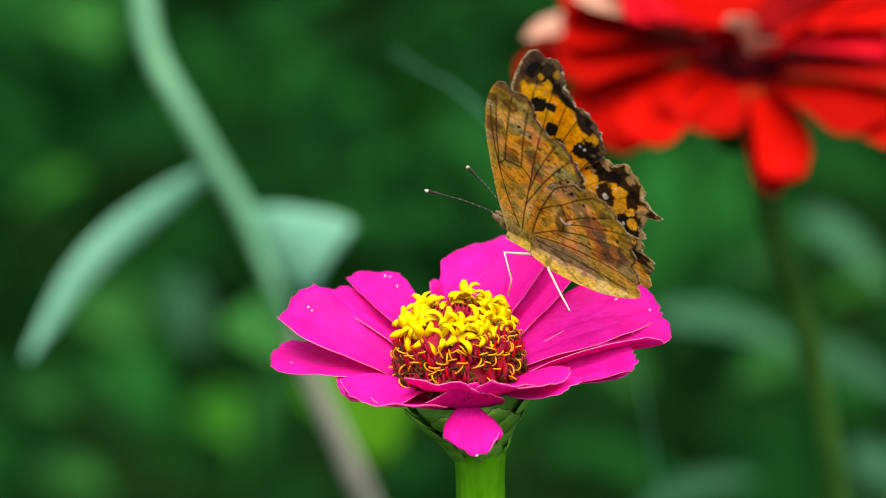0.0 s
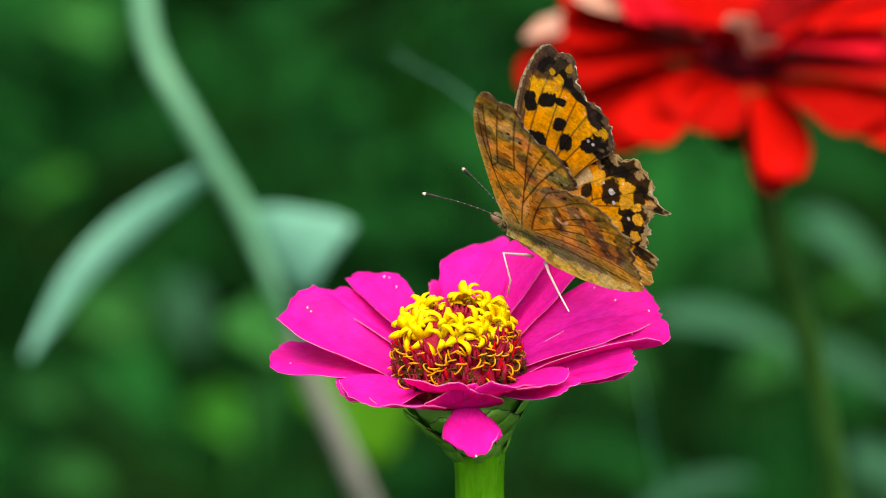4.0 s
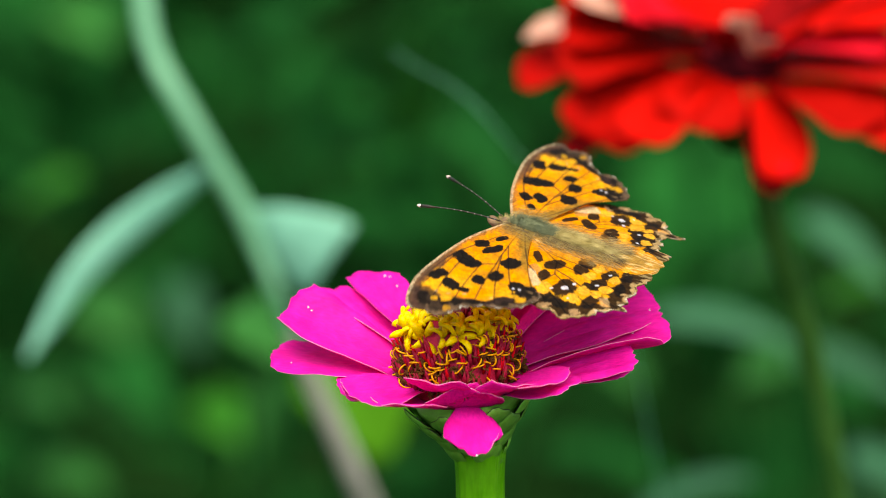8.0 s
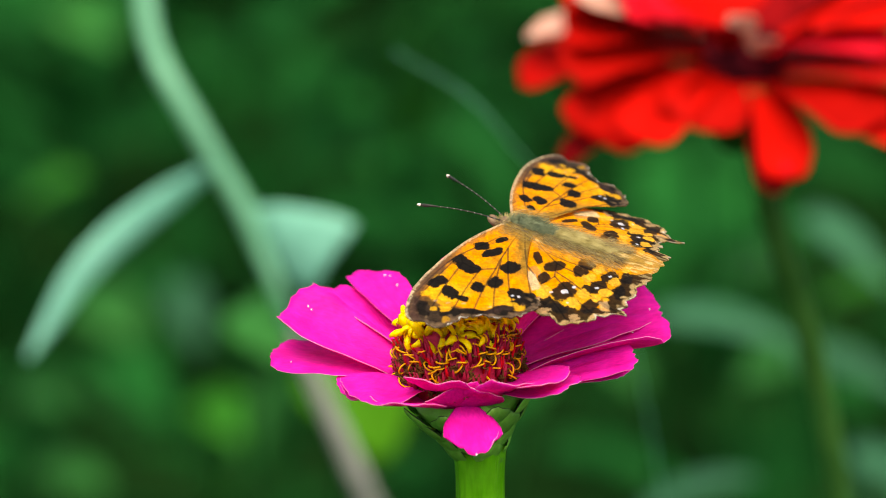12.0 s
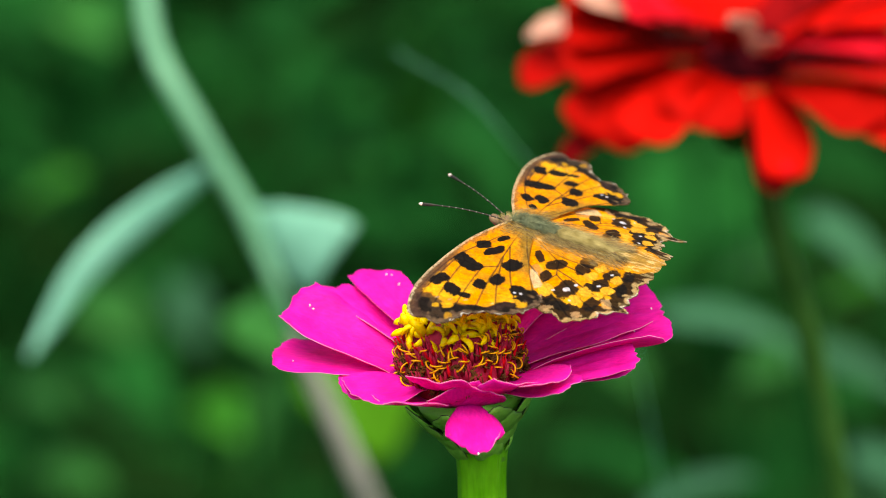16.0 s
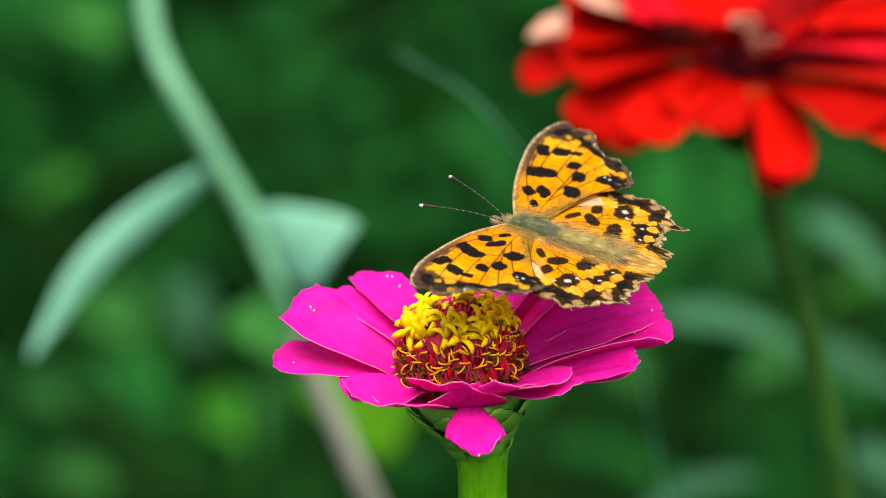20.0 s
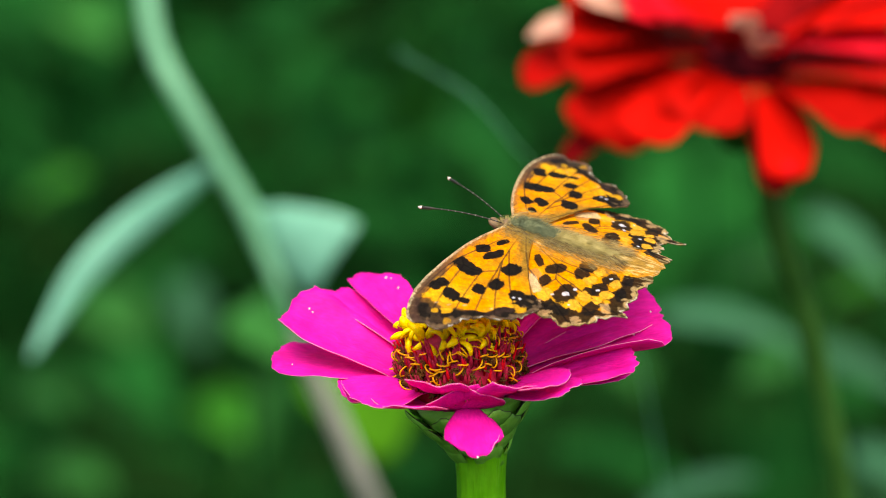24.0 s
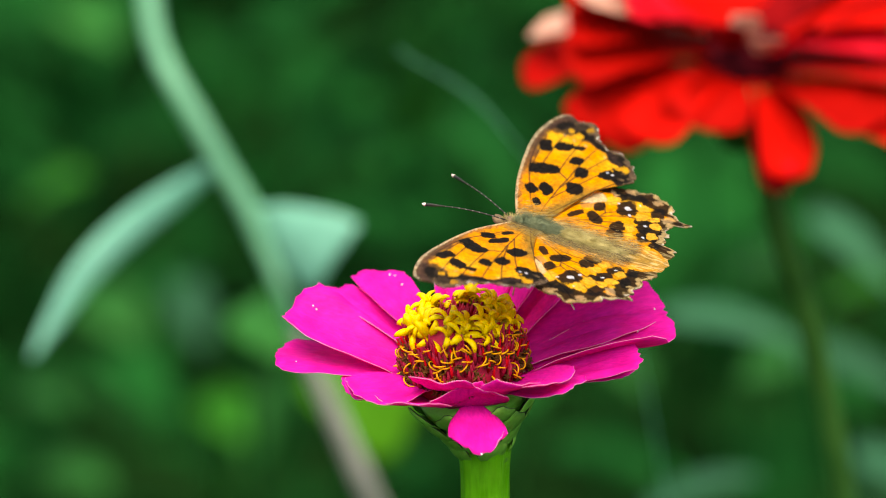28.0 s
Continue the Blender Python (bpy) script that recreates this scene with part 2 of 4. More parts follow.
# ---- pink zinnia ----
HEAD = Vector((0.0026, -0.0053, 0.5314))
zinnia = thing("pink_zinnia", (HEAD.x, HEAD.y, 0), "bright magenta zinnia with a yellow-ringed crimson disc on a green stem", "flower")
TILT = pose(0, 0, HEAD.z, 4, 0, 0)
LEAN = pose(0, 0, HEAD.z, 4, -6, 0)
RAYS = (
    # azimuth, length, width, lift, droop, cup, twist, height of the foot, sideways bend, slant of the tip
    (163.3, 25.0, 11.0, 23.5, 19.4, 0.38, -0.39, -2.3, -0.11, -0.02), (165.6, 24.0, 10.5, 2.9, -1.0, 0.05, -0.15, 0.15, -0.02, 0), (204.3, 13.6, 7.1, 3.5, 8.0, 0.15, -0.19, -0.7, 0.02, 0),
    (126.6, 21.9, 7.0, 31.4, 10.1, 0.08, -0.35, 1.3, -0.07, -0.13), (136.4, 23.5, 6.8, 21.9, 14.7, 0.17, 0.09, 0.15, -0.01, -0.10), (80.5, 23.8, 10.4, 41.7, 6.7, 0.09, 0.05, 2.3, 0.07, 0.22),
    (95.1, 19.6, 5.0, 31.7, 11.1, 0.30, -0.07, 0.0, 0.03, 0), (66.4, 24.4, 8.6, 39.8, 20.5, 0.24, 0.0, 1.5, -0.08, 0), (53.0, 25.4, 9.4, 32.6, 19.5, 0.20, -0.11, 0.2, -0.02, 0), (37, 25, 8, 24, 14, 0.2, 0.1, -0.4, 0, 0),
    (21.1, 27.8, 13.2, 20.8, 10.2, 0.18, 0.43, 0.5, 0.07, 0.01), (9.0, 26.8, 12.6, 21.1, 6.1, 0.42, -0.15, -0.7, -0.10, -0.08), (348.6, 22.2, 9.7, 18.2, 19.3, 0.15, 0.28, -1.6, 0.01, 0.06),
    (326.4, 15.4, 7.6, 10.6, 19.5, 0.05, 0.13, -0.8, -0.02, 0), (358, 20, 9, 14, 9, 0.10, 0.3, -1.0, 0, 0),
    (183, 13, 9, 2, -4, 0.1, -0.2, -0.4, 0, 0), (216, 14.6, 10, 5, 6, 0.15, -0.2, 0.2, 0, 0), (319, 14.5, 9, 12, 22, 0.25, 0.1, 0.2, 0, 0),
    (236, 13, 11, 8, 22, 0.12, 0.1, -1.8, 0, 0), (251, 9.8, 10, 15, 42, 0.2, 0.05, -0.2, 0, 0), (263, 8.6, 8.5, 28, 52, 0.08, 0.6, -3.0, 0, 0), (285, 8.4, 7.5, 28, 52, 0.08, -0.5, -3.0, 0, 0),
    (304, 11.5, 9, 16, 38, 0.2, -0.15, -1.2, 0, 0), (277.5, 13.8, 8.8, 0, -27, -0.06, 0.0, -1.8, 0, 0))
for k, (az, length, width, lift, droop, cup, twist, foot, bend, skew) in enumerate(RAYS):
    o = solid("ray_petal", *petal(length, width, lift, droop, cup, 0.9, k + 1, 2.6 if droop < -20 else 1.2, twist, base=0.3 if droop < -20 else 0.45, point=0.30 if droop < -20 else 0.07, bend=bend, skew=skew, pleat=0.22 if length > 20 and (az < 60 or az > 330) else 0.09), PINK, zinnia)
    pale_rim(o, 22, 15)
    o.matrix_basis = TILT @ pose(0, 0, foot * MM, 0, 0, az) @ pose(5.5 * MM, 0, 0)

# specks of pollen and dust on the petals
SPECK = plant("white_speck", (0.8, 0.74, 0.7), (0.9, 0.86, 0.82), 900, 0.6, 0.0, 0.2)
speck_mesh = lathe([(0.05 * MM, -0.1 * MM), (0.16 * MM, 0.0), (0.05 * MM, 0.1 * MM)], 7)
bpy.context.view_layer.update()
graph = bpy.context.evaluated_depsgraph_get()
speck, rng = None, random.Random(9)
for h, v in ((-32, -13.8), (-31.2, -14.6), (-12.6, -6.6), (-10.9, -8.8), (-13.8, -6.4), (36, -9), (41, -12), (49, -14.5), (-36, -27), (18, -29.5), (8, -49), (45, -20), (2, 1.2)):
    way = (spot(h, v, 1.0) - EYE).normalized()
    hit, place, normal, _, ob, _ = scene.ray_cast(graph, EYE, way)
    if hit and ob.parent is zinnia:
        m = Matrix.Translation(place - Vector((HEAD.x, HEAD.y, 0)) + normal * 0.03 * MM) @ normal.to_track_quat("Z", "X").to_matrix().to_4x4() @ Matrix.Diagonal((rng.uniform(0.8, 2.0), rng.uniform(0.7, 1.1), 1, 1))
        if speck is None:
            speck = solid("pollen_speck", *speck_mesh, SPECK, zinnia)
            speck.matrix_basis = m
        else:
            share("pollen_speck", speck, zinnia, m)

# disc: a dome of chaff with florets on it
disc = solid("disc", *lathe([(0.0075, -0.002), (0.0086, 0.0), (0.0086, 0.003), (0.0079, 0.0065), (0.0066, 0.0092), (0.005, 0.0098), (0.003, 0.0094), (0.0005, 0.0092)], 40, 0.05), CHAFF, zinnia, "crimson dome of chaffy scales")
disc.matrix_basis = LEAN


def dome(a, h):
    """A place on the disc's side at angle a and height h (mm), and its outward direction."""
    r = 8.7 - 0.026 * h * h
    return Vector((r * math.cos(a), r * math.sin(a), h)) * MM, Vector((math.cos(a), math.sin(a), 0.05 * h)).normalized()


rng = random.Random(4)
scale_mesh = joined([moved(tube([(0, 0, -0.5 * MM), (0, 0, 1.4 * MM), (0.25 * MM, 0, 2.8 * MM)], [0.30 * MM, 0.36 * MM, 0.10 * MM], 5), pose(0, 0, 0))])
first = None
for k in range(240):
    a, h = rng.uniform(0, 2 * math.pi), rng.uniform(0.6, 7.5)
    q, d = dome(a, h)
    m = LEAN @ Matrix.Translation(q) @ (d * 0.55 + Vector((rng.uniform(-0.15, 0.15), rng.uniform(-0.15, 0.15), 0.9))).to_track_quat("Z", "X").to_matrix().to_4x4()
    if first is None:
        first = solid("chaff_scale", *scale_mesh, CHAFF, zinnia)
        first.matrix_basis = m
    else:
        share("chaff_scale", first, zinnia, m)
for k in range(90):
    a, r = rng.uniform(0, 2 * math.pi), rng.uniform(0, 5.2)
    m = LEAN @ pose(r * math.cos(a) * MM, r * math.sin(a) * MM, (7.5 + rng.uniform(0, 1.2)) * MM, rng.uniform(-25, 25), rng.uniform(-25, 25), 0)
    share("chaff_scale", first, zinnia, m)


def floret(seed):
    """A small five-lobed star on a tube, lobes curled back."""
    r = random.Random(seed)
    lobes = []
    for k in range(5):
        w = 0.60 + r.uniform(-0.1, 0.1)
        long = r.uniform(1.15, 1.7)
        rows = []
        for i in range(6):
            s = i / 5
            x, z = 0.35 + 2.2 * long * s * (1 - 0.12 * s), 1.15 * math.sin(s * 2.5) - 0.55 * s * s
            half = w * (0.55 + 0.5 * math.sin(math.pi * min(1, s + 0.1))) * (0.66 if i == 5 else 1)
            rows.append([Vector((x, half * q, z - 0.30 * abs(q) * half)) * MM for q in (-1, 0, 1)])
        lobes.append(moved(grid_sheet(rows, 0.5 * MM), pose(0, 0, 0, r.uniform(-8, 8), r.uniform(-25, 10), k * 72 + r.uniform(-10, 10))))
    return joined(lobes)


tube_mesh = tube([(0, 0, -4.2 * MM), (0, 0, -1.5 * MM), (0, 0, 0.2 * MM)], [0.40 * MM, 0.45 * MM, 0.65 * MM], 7)
models = []
tubes = None
spots = [(k / 16 * 2 * math.pi, 6.5, 9.9, 54) for k in range(16)] + [(radians(k * 360 / 13), 5.5, 11.2, 26) for k in range(13)]
for k, (a, r, h, out) in enumerate(spots):
    a += rng.uniform(-0.2, 0.2)
    r += rng.uniform(-0.9, 0.7)
    m = LEAN @ pose(r * math.cos(a) * MM, r * math.sin(a) * MM, (h - 1.1 + rng.uniform(-1.1, 1.1)) * MM, 0, 0, math.degrees(a)) @ pose(0, 0, 0, rng.uniform(-24, 24), out + rng.uniform(-24, 24), rng.uniform(0, 72))
    if len(models) < 4:
        models.append(solid("yellow_floret", *floret(k), YELLOW, zinnia))
        models[-1].matrix_basis = m
    else:
        share("yellow_floret", models[k % 4], zinnia, m)
    if tubes is None:
        tubes = solid("floret_tube", *tube_mesh, TUBE, zinnia)
        tubes.matrix_basis = m
    else:
        share("floret_tube", tubes, zinnia, m)


def hook(seed):
    r = random.Random(seed)
    n, bend = 9, r.uniform(3.0, 4.8)
    size = r.uniform(0.7, 1.1)
    pts = [Vector((size * (1 - math.cos(bend * s / n)), 0.2 * math.sin(s * 0.6), 1.1 * s / n + size * math.sin(bend * s / n))) * MM for s in range(n + 1)]
    return tube(pts, [0.125 * MM] * n + [0.08 * MM], 6)


hooks, husks = [], []
for k in range(165):
    a, h = rng.uniform(0, 2 * math.pi), rng.uniform(0.6, 7.0) if k > 60 else rng.uniform(5.6, 8.6)
    q, d = dome(a, h)
    m = LEAN @ Matrix.Translation(q) @ d.to_track_quat("Z", "X").to_matrix().to_4x4() @ pose(0, 0, 0, 0, rng.uniform(-30, 30), rng.choice((90, 120, 60, 270, 180)) + rng.uniform(-40, 40))
    if len(hooks) < 4:
        hooks.append(solid("curled_style", *hook(k), ORANGE, zinnia))
        hooks[-1].matrix_basis = m
    else:
        share("curled_style", hooks[k % 4], zinnia, m)


def husk(seed):
    r = random.Random(seed)
    return joined([tube([Vector((0, 0, 0)), Vector((r.uniform(-0.4, 0.4), r.uniform(-0.4, 0.4), 0.9)) * MM, Vector((r.uniform(-1, 1), r.uniform(-1, 1), 1.4 + r.uniform(-0.5, 0.4))) * MM],
                        [0.3 * MM, 0.19 * MM, 0.07 * MM], 5) for _ in range(5)])


for k in range(230):
    a, h = rng.uniform(0, 2 * math.pi), rng.uniform(0.4, 7.4)
    q, d = dome(a, h)
    m = LEAN @ Matrix.Translation(q) @ d.to_track_quat("Z", "X").to_matrix().to_4x4() @ pose(0, 0, 0, 0, 0, rng.uniform(0, 360))
    if len(husks) < 4:
        husks.append(solid("withered_floret", *husk(k), WITHERED, zinnia))
        husks[-1].matrix_basis = m
    else:
        share("withered_floret", husks[k % 4], zinnia, m)

# pale slender pappus between the scales
pappus = None
for k in range(70):
    a, h = rng.uniform(0, 2 * math.pi), rng.uniform(1.5, 6.8)
    q, d = dome(a, h)
    m = LEAN @ Matrix.Translation(q) @ (d * 0.4 + Vector((rng.uniform(-0.2, 0.2), rng.uniform(-0.2, 0.2), 0.9))).to_track_quat("Z", "X").to_matrix().to_4x4()
    if pappus is None:
        pappus = solid("pappus", *tube([(0, 0, 0), (0, 0, 1.6 * MM), (0.1 * MM, 0, 3.2 * MM)], [0.2 * MM, 0.26 * MM, 0.1 * MM], 5), ROSE, zinnia, "pale rose slender pappus")
        pappus.matrix_basis = m
    else:
        share("pappus", pappus, zinnia, m)

# green cup of bracts, and the stem
cup_m = pose(0.8 * MM, 0, HEAD.z, 3, -10, 0)
cup = solid("bract_cup", *lathe([(0.0036, -0.0138), (0.0038, -0.0118), (0.0046, -0.0096), (0.0059, -0.0072), (0.0080, -0.0042), (0.0084, -0.0028), (0.004, -0.0016)], 36, 0.03), BRACT, zinnia)
cup.matrix_basis = cup_m
scales = []
for ring, (r, z, size, count, out) in enumerate(((3.5, -12.4, 4.4, 5, 20), (4.0, -10.8, 5.4, 6, 28), (5.2, -8.6, 6.0, 7, 38), (7.0, -5.9, 5.2, 8, 38))):
    rows = []
    for i in range(7):
        s = i / 6
        half = size * 0.50 * (0.75 + 0.35 * math.sin(math.pi * s)) * (1 - 0.75 * ease(0.6, 1.0, s))
        rows.append([Vector((0.5 * math.sin(s * 3) + 0.25 - 0.35 * half * abs(q) ** 2 * 0.5, half * q, size * s)) * MM for q in (-1, -0.5, 0, 0.5, 1)])
    body_mesh = grid_sheet(rows, 0.5 * MM)
    edge = tube([row[-1] for row in rows[2:]] + [row[0] for row in rows[:1:-1]], [0.08 * MM] * 10, 5)
    for k in range(count):
        m = cup_m @ pose(0, 0, 0, 0, 0, (k + 0.5 * (ring % 2)) * 360 / count) @ pose(r * MM, 0, z * MM, 0, out, 0)
        if k == 0:
            a = solid("bract", *body_mesh, BRACT, zinnia)
            b = solid("bract_rim", *edge, BRACT_EDGE, a)
            a.matrix_basis = m
        else:
            c = share("bract", a, zinnia, m)
            share("bract_rim", b, c, Matrix())
top = Vector((2.8 * MM, 0, HEAD.z - 0.0088))
line = curve([top, top + Vector((0.0002, 0.0005, -0.012)), top + Vector((0.001, 0.003, -0.06)), top + Vector((0.004, 0.012, -0.2)), Vector((0, 0.02, -0.02))], 10)
solid("stem", *tube(line, [0.0036 + 0.0006 * max(0, 1 - i / 8) for i in range(len(line))], 24, 0.08), STEM, zinnia, "smooth bright green stem")


# ---- red zinnia ----
RC = spot(70, 44, 0.824)
red = thing("red_zinnia", (RC.x, RC.y, 0), "large ageing red zinnia with drooping petals on an olive stem", "flower")
RT = pose(0, 0, RC.z, -2, 0, 0) @ Matrix.Scale(1.09, 4)
RED_RAYS = (
    # azimuth, length, width, lift, droop, material, foot, twist, sideways bend
    (176.5, 33.8, 12, 0, -23.6, RED, 3.8, -0.39, 0.01), (209.5, 26.4, 16.5, 7.3, -54.8, RED, -0.5, -0.5, -0.01), (245.2, 17.6, 13.4, 2.3, -35, RED, -2.1, -0.23, 0.14), (228, 23, 13, -2, -40, RED, -1.5, -0.2, 0),
    # at azimuth 282 shade is painted: DARKRED instead of RED
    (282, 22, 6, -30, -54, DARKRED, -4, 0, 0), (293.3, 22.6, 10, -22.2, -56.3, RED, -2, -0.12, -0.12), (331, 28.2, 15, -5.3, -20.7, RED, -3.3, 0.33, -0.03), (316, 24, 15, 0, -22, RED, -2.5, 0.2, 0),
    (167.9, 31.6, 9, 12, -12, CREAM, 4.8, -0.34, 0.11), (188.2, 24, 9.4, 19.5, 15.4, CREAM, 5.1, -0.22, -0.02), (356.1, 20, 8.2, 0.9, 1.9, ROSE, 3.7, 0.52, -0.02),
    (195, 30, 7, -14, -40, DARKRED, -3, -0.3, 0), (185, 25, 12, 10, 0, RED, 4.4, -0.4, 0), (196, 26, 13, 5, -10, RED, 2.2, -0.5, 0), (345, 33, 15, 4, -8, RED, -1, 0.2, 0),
    (5, 36, 14, 4, -10, RED, -1, 0.2, 0), (30, 36, 14, 5, -6, RED, 0, 0, 0), (60, 36, 14, 6, -4, RED, 0, 0, 0), (95, 36, 14, 6, -4, RED, 0, 0, 0), (130, 35, 13, 6, -4, RED, 0, 0, 0), (152, 32, 12, 6, -4, RED, 0, 0, 0),
    (176, 26, 14, 22, 16, RED, 5, -0.5, 0), (160, 26, 13, 26, 22, RED, 4, -0.4, 0), (205, 13, 9, 26, 20, ROSE, 7, -0.5, 0), (165, 26, 12, 32, 30, RED, 5, -0.3, 0), (196, 17, 11, 26, 24, ROSE, 6, -0.6, 0), (150, 24, 14, 34, 32, RED, 5, -0.3, 0),
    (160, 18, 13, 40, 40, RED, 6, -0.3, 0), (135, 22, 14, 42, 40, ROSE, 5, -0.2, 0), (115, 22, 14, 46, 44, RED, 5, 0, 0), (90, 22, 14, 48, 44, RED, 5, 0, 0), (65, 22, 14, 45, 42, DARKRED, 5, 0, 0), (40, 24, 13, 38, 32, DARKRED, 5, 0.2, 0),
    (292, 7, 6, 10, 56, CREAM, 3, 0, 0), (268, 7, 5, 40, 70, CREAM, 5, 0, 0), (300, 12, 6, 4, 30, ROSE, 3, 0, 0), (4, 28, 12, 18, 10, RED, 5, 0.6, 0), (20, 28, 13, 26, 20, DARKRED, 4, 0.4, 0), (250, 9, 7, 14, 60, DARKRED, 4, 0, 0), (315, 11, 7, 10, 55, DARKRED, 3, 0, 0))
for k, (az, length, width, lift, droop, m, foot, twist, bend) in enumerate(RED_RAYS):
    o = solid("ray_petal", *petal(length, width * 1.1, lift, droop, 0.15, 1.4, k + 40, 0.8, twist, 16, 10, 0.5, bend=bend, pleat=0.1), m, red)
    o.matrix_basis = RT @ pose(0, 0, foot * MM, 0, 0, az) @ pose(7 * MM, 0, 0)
o = solid("disc", *lathe([(0.006, -0.006), (0.0075, -0.002), (0.0085, 0.002), (0.007, 0.005), (0.003, 0.006), (0.0005, 0.006)], 30, 0.2), MAROON, red, "dark maroon disc")
o.matrix_basis = RT
o = solid("bract_cup", *lathe([(0.003, -0.016), (0.006, -0.012), (0.010, -0.006), (0.010, -0.003)], 24, 0.1), OLIVE, red)
o.matrix_basis = RT
foot = spot(94.5, -62, 0.87) - Vector((RC.x, RC.y, 0))
line = curve([Vector((0.002, 0, RC.z - 0.010)), Vector((0.0066, 0.002, RC.z - 0.03)), foot, foot + Vector((0.03, 0.02, -0.2)), Vector((0.04, 0.05, -0.02))], 10)
solid("stem", *tube(line, [0.0025] * len(line), 12), OLIVE, red)

# small pale discs that stand in for highlights on the red petals
bpy.context.view_layer.update()
graph = bpy.context.evaluated_depsgraph_get()
red_highlight = None
for h, v, size in ((81, 19, 7.0), (96.4, 37.3, 4.0), (60, 56, 6.0)):
    hit, place, normal, _, ob, _ = scene.ray_cast(graph, EYE, (spot(h, v, 1.0) - EYE).normalized())
    if hit and ob.parent is red:
        m = Matrix.Translation(place - Vector((RC.x, RC.y, 0)) + normal * 0.1 * MM) @ normal.to_track_quat("Z", "X").to_matrix().to_4x4() @ Matrix.Diagonal((size, size * 0.8, 1.5, 1))
        if red_highlight is None:
            red_highlight = solid("pale_spot", *speck_mesh, ROSE, red, "pale pinkish worn spot")
            red_highlight.matrix_basis = m
        else:
            share("pale_spot", red_highlight, red, m)

# ---- pale stalk with two leaves ----
joint = spot(-47, 11, 0.975)
stalk = thing("pale_stalk", (joint.x, joint.y, 0), "pale green bending stalk with two sage leaves", "plant")
J = Vector((joint.x, joint.y, 0))
upper = curve([spot(q[0], q[1], q[2] * 1.16) - J for q in ((-71.5, 80, 0.86), (-71.1, 59, 0.85), (-68.2, 45.7, 0.845), (-60.9, 32.3, 0.84), (-53.2, 18.9, 0.84), (-47.6, 9.5, 0.84), (-43.8, 0.1, 0.84), (-39.8, -9.3, 0.84), (-36, -20, 0.845))], 8)
lower = curve([spot(q[0], q[1], q[2] * 1.16) - J for q in ((-36, -20, 0.845), (-30, -33, 0.85), (-18, -60, 0.86), (-5, -90, 0.88), (10, -125, 0.9))] + [Vector((0.075, 0.02, 0.2)), Vector((0.1, 0.02, -0.02))], 8)
solid("stalk", *tube(upper, [0.0025 - 0.0007 * ease(0.6, 0.8, i / len(upper)) for i in range(len(upper))], 12), VINE, stalk)
solid("stalk_foot", *tube(lower, [0.0018 + 0.0009 * ease(0.0, 0.3, i / len(lower)) for i in range(len(lower))], 12), DRYSTEM, stalk, "greyish dry lower stalk")


def leaf_between(a, b, width, sag, mat, parent, origin, seed, fold=0.3, roll=0.0, turn=0.0, name="leaf"):
    """A leaf from a to b that arches by sag degrees."""
    a, b = Vector(a), Vector(b)
    d = b - a
    length = d.length / MM
    o = solid(name, *leaf(length * (1 + (sag / 115) ** 2 * 0.5), width, sag, -sag, fold, seed, roll=roll), mat, parent)
    o.matrix_basis = Matrix.Translation(a - origin) @ d.to_track_quat("X", "Z").to_matrix().to_4x4() @ pose(0, 0, 0, turn, 0, 0)
    return o


def blade(points, widths, mat, parent, origin, tilt, seed):
    """An arching leaf along the points, its width growing and shrinking along it; folded at the midrib."""
    line = curve([spot(p[0], p[1], p[2] * 1.16) for p in points], 6)
    rows = []
    for i, p in enumerate(line):
        s = i / (len(line) - 1)
        along = (line[min(i + 1, len(line) - 1)] - line[max(i - 1, 0)]).normalized()
        across = (along.cross(FAR).normalized() + FAR * tilt).normalized()
        up = across.cross(along).normalized()
        half = 0.58 * np.interp(s * (len(widths) - 1), range(len(widths)), widths)
        rows.append([p - origin + (across * half * w + up * (0.22 * half * abs(w) + 0.6 * noise.noise((s * 3, w, seed)))) * MM for w in (-1, -0.66, -0.33, 0, 0.33, 0.66, 1)])
    return solid("leaf", *grid_sheet(rows, 0.5 * MM), mat, parent)


blade(((-56, 18.5, 0.842), (-67.5, 10.4, 0.84), (-77.4, 2.6, 0.838), (-86.2, -6.4, 0.835), (-92.4, -16.0, 0.833), (-99.0, -26.5, 0.83)), (2.8, 5.6, 6.8, 6.6, 5.6, 3.8, 0.8), SAGE, stalk, J, 0.35, 3)
blade(((-49, 9.0, 0.842), (-42.0, 6.0, 0.84), (-35.0, 1.5, 0.838), (-27.4, -3.4, 0.836)), (1.0, 4.0, 8.0, 12.0, 15.0, 17.5, 18.5), SAGE, stalk, J, -0.3, 8)

# thin dry grass stalk slanting behind the flower
ga, gb = spot(-12, 47, 0.88), spot(14, 27, 0.86)
grass = thing("grass_stalk", (gb.x, gb.y, 0), "thin pale dry grass stalk", "plant")
GO = Vector((gb.x, gb.y, 0))
line = curve([ga - GO, gb - GO, Vector((0.03, 0.02, gb.z - 0.06)), Vector((0.05, 0.03, gb.z - 0.25)), Vector((0.04, 0.03, -0.02))], 8)
solid("stalk", *tube(line, [0.00013] * len(line), 6), SAGE, grass)

